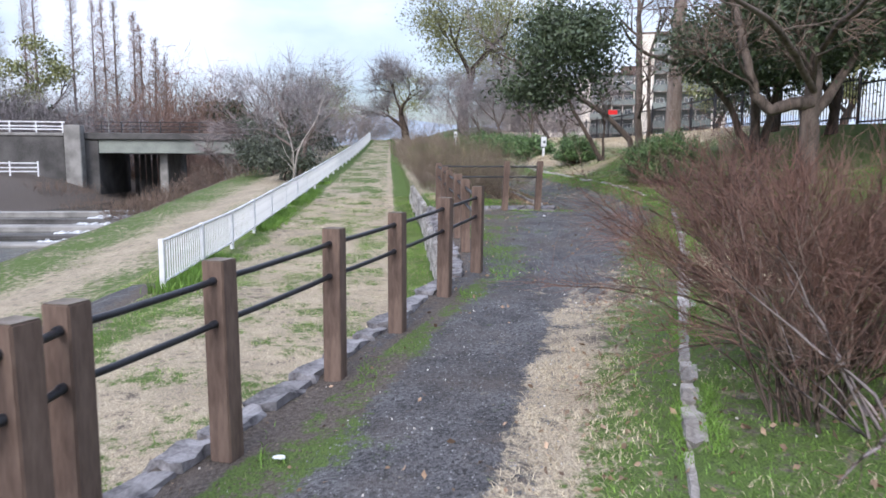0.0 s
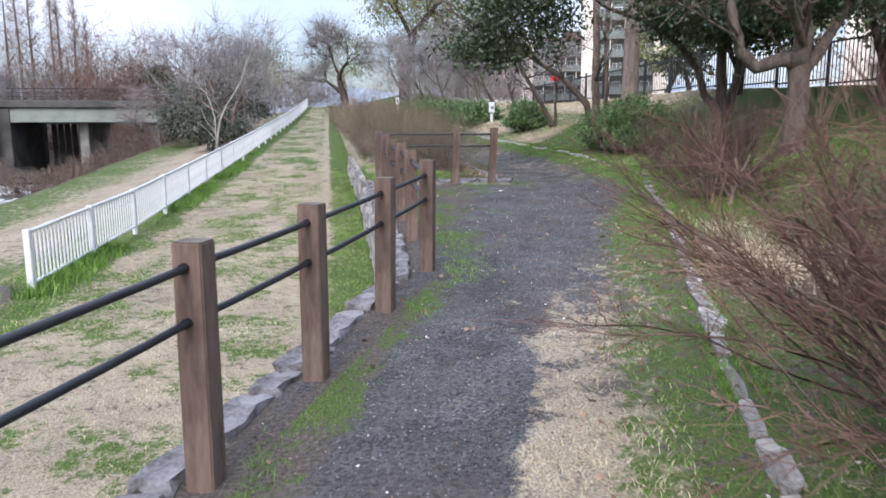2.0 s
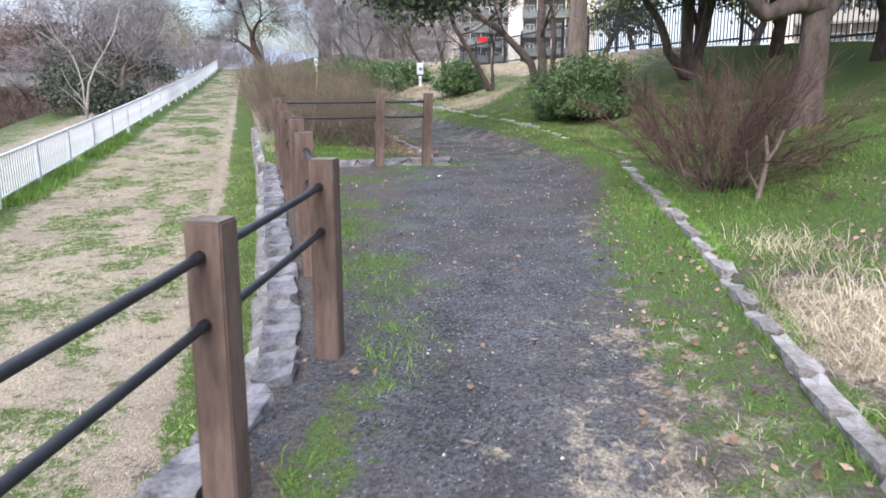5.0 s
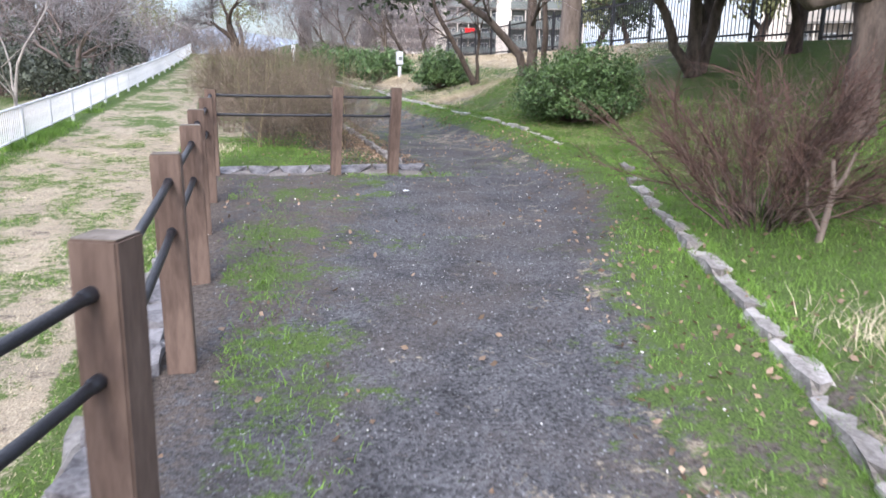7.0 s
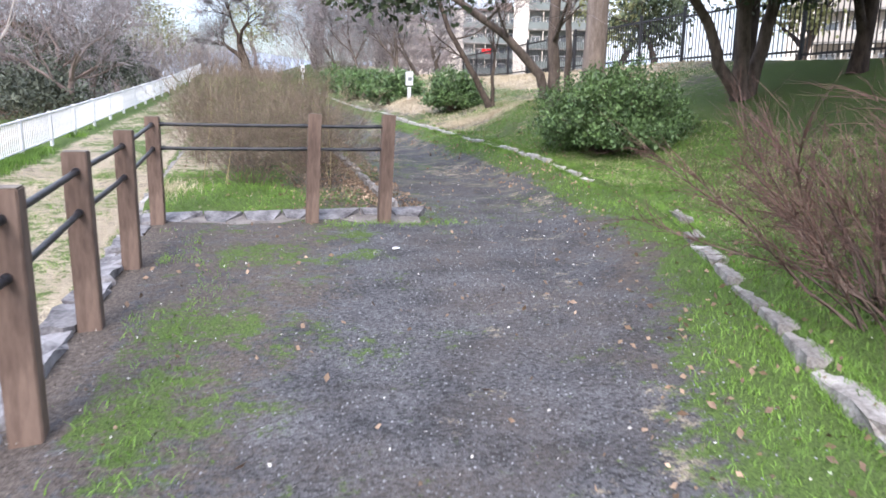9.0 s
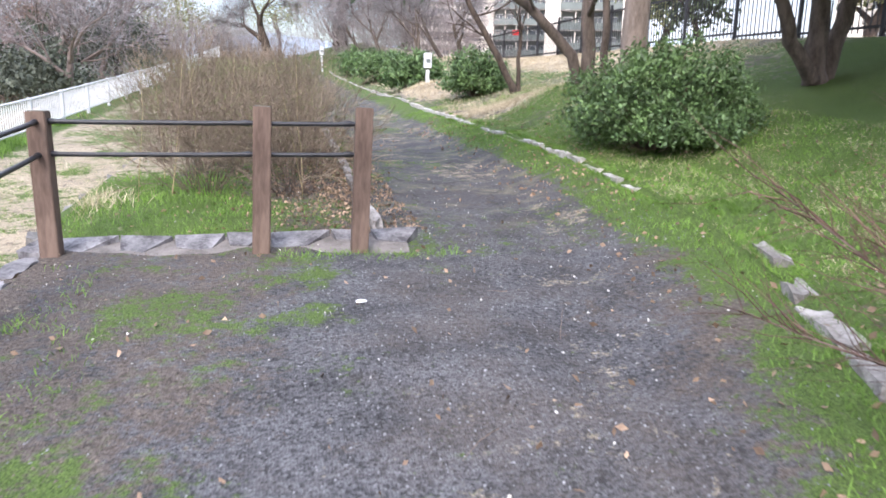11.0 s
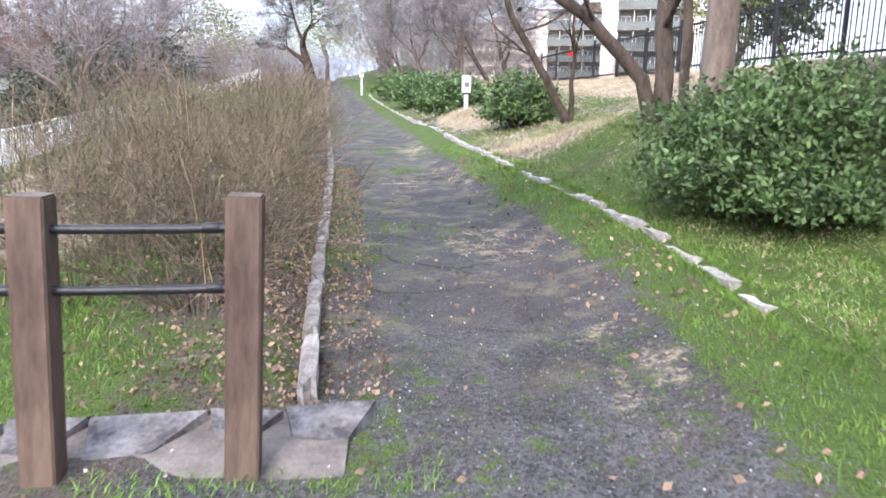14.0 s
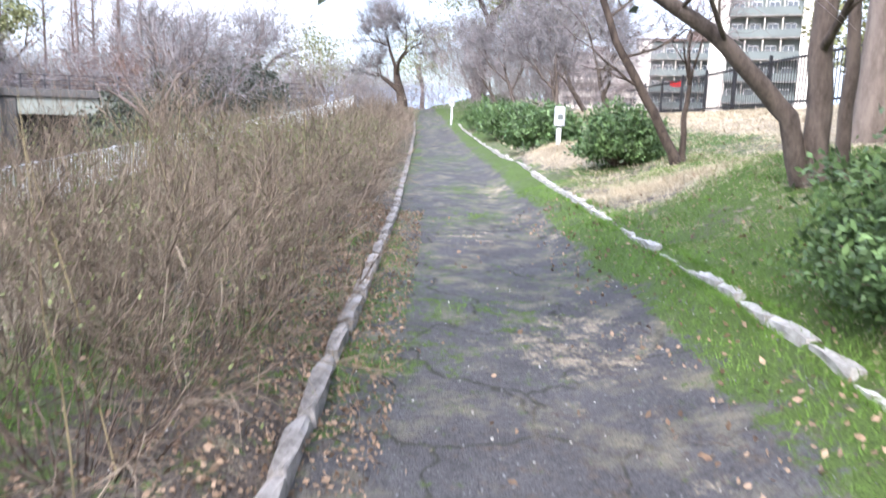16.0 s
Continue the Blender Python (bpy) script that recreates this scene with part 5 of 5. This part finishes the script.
for i, (bx, by, rx, h) in enumerate([(-2.5, 64, 3.0, 5.5), (-7, 68, 3.5, 6.5), (0.5, 76, 3.5, 5.0), (-12, 72, 4, 7), (-4, 80, 4, 7)]):
    brush(bx, by, rx, h, "hazy leafless thicket at the far end of the lawn", 530 + i, M_TWIGGREY, 300, 0.022)
for i, (bx, by, h) in enumerate([(-4.5, 70, 6.5), (-10, 76, 7.5), (4.5, 84, 8.0)]):
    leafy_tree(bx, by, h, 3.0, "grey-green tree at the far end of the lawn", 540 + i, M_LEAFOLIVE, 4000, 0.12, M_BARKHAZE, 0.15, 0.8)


# ---- apartment blocks ----
def apartment(x, y, turn, width, storeys, label, wall, seed, z0=2.0, storey=2.9, bays=7):
    e = empty("apartment_building", (x, y, z0 - 0.3), label, "apartment building", turn=turn)
    h = storeys * storey
    part("wall", box_bm(width, 11, h + 0.9, (0, 5.5, 0), 0.05), wall, e)
    part("roof", box_bm(width + 0.8, 12, 0.5, (0, 5.5, h + 0.9), 0.05), M_ROOF, e)
    part("side_panel", box_bm(2.2, 0.5, h + 0.9, (-width / 2 + 1.1, -1.2, 0), 0.03), M_PLASTER, e)
    part("side_panel", box_bm(2.2, 0.5, h + 0.9, (width / 2 - 1.1, -1.2, 0), 0.03), M_PLASTER, e)
    bw = (width - 4.6) / bays
    for s in range(storeys):
        z = s * storey + 0.6
        part("balcony_slab", box_bm(width - 4.4, 1.5, 0.2, (0, -0.75, z - 0.2), 0.02), M_CONC, e)
        part("balcony_parapet", box_bm(width - 4.4, 0.12, 1.0, (0, -1.46, z), 0.02), wall, e)
        for k in range(bays):
            xx = -width / 2 + 2.3 + bw * (k + 0.5)
            w = part("window", box_bm(bw * 0.62, 0.10, 1.9, (xx, -0.04, z + 0.05), 0.02), M_WHITE, e)
            part("pane", box_bm(bw * 0.26, 0.05, 1.65, (xx - bw * 0.145, -0.11, z + 0.17)), M_GLASS, w)
            part("pane", box_bm(bw * 0.26, 0.05, 1.65, (xx + bw * 0.145, -0.11, z + 0.17)), M_GLASS, w)
            part("divider", box_bm(0.12, 1.3, storey - 0.3, (xx - bw / 2, -0.7, z), 0.01), M_PLASTER, e)
    part("roof_house", box_bm(3.5, 4, 1.8, (0.5, 5, h + 1.3), 0.05), M_ROOF, e)
    return e


apartment(54.0, 146, radians(-16), 20, 6, "grey apartment block with rows of balconies", M_GREYWALL, 1, z0=2.0)
apartment(50.8, 113.2, radians(-22), 13.5, 7, "grey apartment block with cream end walls and balconies", M_GREYWALL, 2, z0=1.5, bays=4)
apartment(43, 172, radians(-10), 20, 6, "pale far apartment block with balconies", M_PLASTER, 3, z0=2.0)
for i, (tx, ty, th, mt) in enumerate([(16.5, 19, 4.2, M_LEAFDK), (17.5, 25, 5.0, M_LEAFOLIVE), (16, 30, 4.0, M_LEAFDK), (18, 36, 5.5, M_LEAFOLIVE), (17, 13, 4.5, M_LEAFDK), (20, 22, 5.5, M_LEAFDK)]):
    leafy_tree(tx, ty, th, 1.7, "small evergreen tree behind the iron fence", 520 + i, mt, 3000, 0.11, M_BARKDK, 0.2, 0.35)
apartment(62, 60, radians(-46), 22, 4, "beige apartment block behind the iron fence", M_BEIGE, 4, z0=2.0)
q = tagged(part("washing", box_bm(1.9, 0.05, 0.9, (49.5, 142.2, 11.6), 0.01, 0.02, prng, 2), M_RED), "red cloth hung out on a balcony", "laundry")


# ---- sign boxes, poles ----
def sign_box(x, y, h, label):
    z = gz(x, y)
    e = empty("sign_box", (x, y, z - 0.05), label, "sign")
    part("post", box_bm(0.09, 0.09, h - 0.42, (0, 0, 0), 0.008), M_WHITE, e)
    part("box", box_bm(0.20, 0.16, 0.40, (0, 0, h - 0.38), 0.015), M_WHITE, e)
    part("plate", box_bm(0.11, 0.01, 0.10, (0, -0.086, h - 0.24)), M_GREYWALL, e, "small grey plate")


sign_box(7.25, 29.2, 0.84, "white box on a white post beside the path")
sign_box(5.75, 47.0, 1.25, "white box on a white post far along the path")


def pole(x, y, h, label, r=0.12, mat=None):
    e = empty("utility_pole", (x, y, gz(x, y) - 0.1), label, "pole")
    V, F = [], []
    tube(V, F, [Vector((0, 0, 0)), Vector((0, 0, h))], [r, r * 0.7], 10)
    link_mesh("shaft", V, F, mat or M_CONC, e, smooth=True)
    part("crossarm", box_bm(1.2, 0.08, 0.10, (0, 0, h - 0.6)), M_CONC, e)


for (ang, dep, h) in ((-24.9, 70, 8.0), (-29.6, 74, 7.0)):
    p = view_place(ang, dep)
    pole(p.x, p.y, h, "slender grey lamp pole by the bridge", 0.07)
# far hills, with the blue haze of distance put into their colour
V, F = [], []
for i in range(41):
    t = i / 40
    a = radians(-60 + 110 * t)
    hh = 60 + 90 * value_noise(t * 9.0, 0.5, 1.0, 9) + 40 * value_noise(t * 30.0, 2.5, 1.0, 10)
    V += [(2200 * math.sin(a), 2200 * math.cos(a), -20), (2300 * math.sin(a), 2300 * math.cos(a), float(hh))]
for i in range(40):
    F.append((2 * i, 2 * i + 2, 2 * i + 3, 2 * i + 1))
tagged(link_mesh("backdrop", V, F, M_HILL), "far hills with blue haze in their colour", "hills", kind="structure")


# ---- grass, litter, gravel ----
def scatter(n, x0, x1, y0, y1, g):
    x, y = g.uniform(x0, x1, n), g.uniform(y0, y1, n)
    return x, y


def pick(x, y, w, g):
    m = g.random(len(x)) < np.clip(w, 0, 1)
    return x[m], y[m]


def lay(x, y, dz=0.0):
    near = 0.03 * (value_noise(x, y, 3.1, 5) - 0.5) + 0.05 * (value_noise(x, y, 0.8, 6) - 0.5)
    return np.stack([x, y, ground_z(x, y) + near + dz], 1)


def build_cover():
    g = np.random.default_rng(77)
    # green turf on the path side
    x, y = scatter(820000, -3.5, 9.0, 0.0, 26.0, g)
    gr, green, dry = cover(x, y)
    terr = x > EDGE_X(y) + 0.05
    tuft = 0.4 + 0.9 * value_noise(x, y, 5.0, 12)
    x1, y1 = pick(x, y, np.where(terr, (green - 0.42) * 1.5 * tuft, 0), g)
    verge = (x1 < PATH_X(y1)) & (y1 < 15.2)
    v, f = blades(lay(x1[verge], y1[verge], -0.008), 0.026, g, 0.0022, 0.9)
    tagged(soup("verge_grass", v, f, M_VERGE), "short dull olive weeds between fence and gravel", "weeds", kind="stuff")
    x1, y1 = x1[~verge], y1[~verge]
    h = np.interp(y1, [0, 7, 10, 26], [0.035, 0.038, 0.048, 0.055])[:, None]
    v, f = blades(lay(x1, y1, -0.01), h, g, 0.0023, 0.7)
    tagged(soup("grass", v, f, M_GRASS), "bright green spring grass along the path", "grass", kind="stuff")
    x2, y2 = pick(x, y, np.where(terr & ((y < 14.5) | (x > RKERB_X(y))), (dry - 0.36) * 1.4 * tuft, 0), g)
    v, f = blades(lay(x2, y2, -0.005), 0.034, g, 0.0019, 1.4)
    tagged(soup("dry_grass", v, f, M_DRYGRASS), "flattened straw-coloured dry grass beside the path", "dry grass", kind="stuff")
    # lawn strip
    x, y = scatter(330000, -4.5, 2.0, 1.0, 24.0, g)
    gr, green, dry = cover(x, y)
    low = (x < EDGE_X(y) - 0.1) & (x > WFENCE_X(y) - 1.0)
    x3, y3 = pick(x, y, np.where(low, (green - 0.35) * 1.1 * (0.3 + value_noise(x, y, 3.0, 14)), 0), g)
    v, f = blades(lay(x3, y3, -0.01), 0.042, g, 0.0032, 0.8)
    tagged(soup("lawn_grass", v, f, M_GRASS), "green grass of the lawn strip", "grass", kind="stuff")
    x4, y4 = pick(x, y, np.where(low, 0.36 * dry, 0), g)
    v, f = blades(lay(x4, y4, -0.005), 0.028, g, 0.0024, 1.5)
    tagged(soup("lawn_straw", v, f, M_DRYGRASS), "mown dry turf of the lawn strip", "dry grass", kind="stuff")
    # tufts at the railing foot
    yy = g.uniform(10.5, 30, 9000)
    xx = WFENCE_X(yy) + g.normal(size=9000) * 0.16 + 0.1
    k = value_noise(xx * 0, yy, 1.1, 15) > 0.45
    v, f = blades(lay(xx[k], yy[k], -0.01), 0.16, g, 0.007)
    tagged(soup("railing_grass", v, f, M_GRASS), "long green grass at the foot of the railing", "grass", kind="stuff")
    # straw tufts on the right bank
    P = []
    for cx, cy, rx, n in ((3.95, 7.2, 0.7, 2600), (7.6, 23.6, 0.9, 2600), (7.2, 28.9, 0.8, 1800), (4.6, 8.6, 0.4, 400), (1.42, 16.2, 0.32, 420)):
        P.append(np.stack([cx + g.normal(size=n) * rx * 0.55, cy + g.normal(size=n) * rx * 0.7], 1))
    P = np.concatenate(P)
    P = P[(P[:, 0] > RKERB_X(P[:, 1]) + 0.08) | ((P[:, 0] < 2.3) & (P[:, 0] > EDGE_X(P[:, 1]) + 0.05) & (P[:, 1] > 15.35))]
    v, f = blades(lay(P[:, 0], P[:, 1], -0.01), 0.12, g, 0.0024, 1.3)
    tagged(soup("straw_tuft", v, f, M_DRYGRASS), "tufts of long dead straw grass", "dry grass", kind="stuff")
    # straw field under the trees beyond the bank
    x, y = scatter(60000, 6.8, 15.0, 21.5, 42.0, g)
    gr, green, dry = cover(x, y)
    x, y = pick(x, y, np.where(x > RKERB_X(y) + 0.2, (dry - 0.25) * 1.2, 0), g)
    v, f = blades(lay(x, y, -0.01), 0.06, g, 0.007, 1.5)
    tagged(soup("straw_field", v, f, M_DRYGRASS), "pale dead grass lying under the bank trees", "dry grass", kind="stuff")
    # loose gravel chips
    x, y = scatter(150000, -2.5, 7.0, 0.6, 20.0, g)
    gr, green, dry = cover(x, y)
    near = np.interp(y, [0, 14, 20], [1, 0.8, 0.2])
    x, y = pick(x, y, np.where(x > EDGE_X(y) + 0.1, (gr - 0.3) * near * (1 - 0.5 * asphalt(x, y)), 0), g)
    n = len(x)
    c = lay(x, y, 0.002)
    s = g.uniform(0.003, 0.0085, (n, 1))
    o = np.array([[1, 0, 0], [-0.5, 0.87, 0], [-0.5, -0.87, 0], [0, 0, 0.9]])
    vv = c[:, None] + o[None] * s[:, None] * g.uniform(0.6, 1.4, (n, 4, 1))
    ff = (np.array([[0, 1, 3], [1, 2, 3], [2, 0, 3]])[None] + (np.arange(n) * 4)[:, None, None]).reshape(-1, 3)
    tagged(soup("gravel", vv.reshape(-1, 3), ff, M_GRAVEL), "loose dark grey gravel chips on the path", "gravel", kind="stuff")
    # crumbs of earth and small stones on the bare verge
    x, y = scatter(90000, -2.5, 5.0, 1.5, 15.0, g)
    gr, green, dry = cover(x, y)
    x, y = pick(x, y, np.where((x > EDGE_X(y) + 0.15) & (x < PATH_X(y)), 0.75 - gr, 0), g)
    n = len(x)
    s = g.uniform(0.003, 0.010, (n, 1))
    vv = lay(x, y, 0.001)[:, None] + o[None] * s[:, None] * g.uniform(0.6, 1.4, (n, 4, 1))
    ff = (np.array([[0, 1, 3], [1, 2, 3], [2, 0, 3]])[None] + (np.arange(n) * 4)[:, None, None]).reshape(-1, 3)
    tagged(soup("earth_crumbs", vv.reshape(-1, 3), ff, M_CRUMB), "brown crumbs of earth along the fence", "soil", kind="stuff")
    # weeds at the feet of the posts
    W = []
    for px, py in POSTS:
        if 2.5 < py < 14.5:
            n = int(g.integers(60, 190))
            W.append(np.stack([px + 0.16 + np.abs(g.normal(size=n)) * 0.10, py + g.normal(size=n) * 0.16], 1))
    n = 1500
    wy = g.uniform(7.5, 14.5, n)
    W.append(np.stack([POST_X(wy) + 0.42 + g.normal(size=n) * 0.12, wy], 1))
    n = 900
    W.append(np.stack([g.uniform(1.5, 4.3, n), 14.68 + g.normal(size=n) * 0.07], 1))
    W = np.concatenate(W)
    keep = (value_noise(W[:, 0], W[:, 1], 1.7, 31) > 0.4)
    v, f = blades(lay(W[keep, 0], W[keep, 1], -0.01), 0.048, g, 0.0024, 1.0)
    tagged(soup("weeds", v, f, M_GRASS), "green weeds growing along the fence posts", "weeds", kind="stuff")
    # grass that overgrows the kerbs
    y = g.uniform(0.5, 24, 26000)
    line_x = np.where(y < 15, KERB_NEAR_X(y), RKERB_X(y))
    x = line_x + np.where(g.random(26000) < 0.5, -0.075, 0.075) + g.normal(size=26000) * 0.03
    k = value_noise(x * 0.5, y, 2.3, 21) > 0.42
    v, f = blades(lay(x[k], y[k], -0.01), 0.052, g, 0.0022, 0.9)
    tagged(soup("kerb_grass", v, f, M_GRASS), "grass growing along the kerb stones", "grass", kind="stuff")
    # brown leaves under the hedge
    y = g.uniform(15.3, 24, 9000)
    x = LKERB_X(y) + np.where(g.random(9000) < 0.75, -np.abs(g.normal(size=9000)) * 0.5, g.uniform(0, 0.4, 9000))
    v, f = leaves(lay(x, y, 0.012), 0.020, g, 0.0, 1.6)
    tagged(soup("hedge_leaf_litter", v, f, M_LITTER), "brown fallen leaves under the hedge", "leaf litter", kind="stuff")
    # fallen leaves and pale bits
    x, y = scatter(26000, -2.5, 8.5, 0.5, 24.0, g)
    gr, green, dry = cover(x, y)
    bed = (y > 15.3) & (x < LKERB_X(y) + 0.4) & (x > 2.0)
    w = np.where(x > RKERB_X(y) - 0.9, np.where(y < 9, 0.55, 0.30), 0.07) + np.where((x > RKERB_X(y) - 1.0) & (y > 5.5) & (y < 11.5) & (x < RKERB_X(y) + 0.1), 0.3, 0) + np.where(bed, 0.2, 0) + np.where((asphalt(x, y) > 0.4) & ((x < LKERB_X(y) + 0.35) | (x > RKERB_X(y) - 0.9)), 0.45, 0)
    x, y = pick(x, y, np.where(x > EDGE_X(y) + 0.1, w, 0), g)
    v, f = leaves(lay(x, y, 0.015), 0.027, g, 0.0, 1.6)
    tagged(soup("fallen_leaf_litter", v, f, M_LITTER), "scattered brown fallen leaves", "leaf litter", kind="stuff")
    x, y = scatter(2600, -2.5, 7.5, 0.5, 20.0, g)
    x, y = pick(x, y, np.where(x > EDGE_X(y) + 0.1, 0.5, 0), g)
    v, f = leaves(lay(x, y, 0.012), 0.013, g, 0.0, 1.3)
    tagged(soup("pale_litter", v, f, M_PALEBIT), "small pale chips and petals on the path", "litter", kind="stuff")


build_cover()


# ---- small things on the ground ----
def crumpled_paper(x, y, size, seed):
    bm = bmesh.new()
    bmesh.ops.create_icosphere(bm, subdivisions=2, radius=size)
    r = random.Random(seed)
    for v in bm.verts:
        v.co *= r.uniform(0.65, 1.15)
        v.co.z *= 0.32
        v.co.x *= 1.35
    o = part("paper_scrap", bm, M_WHITE)
    o.location = (x, y, gz(x, y) + size * 0.4)
    return tagged(o, "crumpled white scrap of paper on the ground", "litter")


crumpled_paper(3.42, 13.62, 0.026, 1)
crumpled_paper(-0.45, 3.43, 0.026, 2)


def forked_stem(x, y):
    e = empty("forked_stump", (x, y, gz(x, y) - 0.04), "pale cut forked stem beside the bare shrub", "stump")
    V, F = [], []
    tube(V, F, [Vector((0, 0, 0)), Vector((0.05, 0, 0.22)), Vector((0.10, 0.02, 0.42)), Vector((0.06, 0.02, 0.62))], [0.028, 0.024, 0.020, 0.014], 7)
    tube(V, F, [Vector((0.09, 0.02, 0.38)), Vector((0.20, 0.03, 0.50)), Vector((0.27, 0.03, 0.66))], [0.018, 0.015, 0.010], 7)
    tube(V, F, [Vector((0.02, 0, 0.10)), Vector((-0.12, 0.02, 0.30)), Vector((-0.16, 0.0, 0.50))], [0.016, 0.013, 0.010], 7)
    link_mesh("stem", V, F, M_BARKPALE, e, smooth=True)


forked_stem(5.52, 10.15)
gs = np.random.default_rng(5)
for i in range(14):
    y = gs.uniform(4, 20)
    x = float(PATH_X(y)) + gs.uniform(-1.2, 1.2)
    e = empty("fallen_twig", (x, y, gz(x, y) + 0.025), "thin fallen twig lying on the path", "twig", "fallen twigs on the path")
    a = gs.uniform(0, 6.28)
    v, f, _ = strands([(0, 0, 0)], [(math.cos(a), math.sin(a), 0.03)], [gs.uniform(0.12, 0.34)], 0.004, gs, 4, 0.0, 0.12)
    soup("stick", v, f, M_STEM, e)
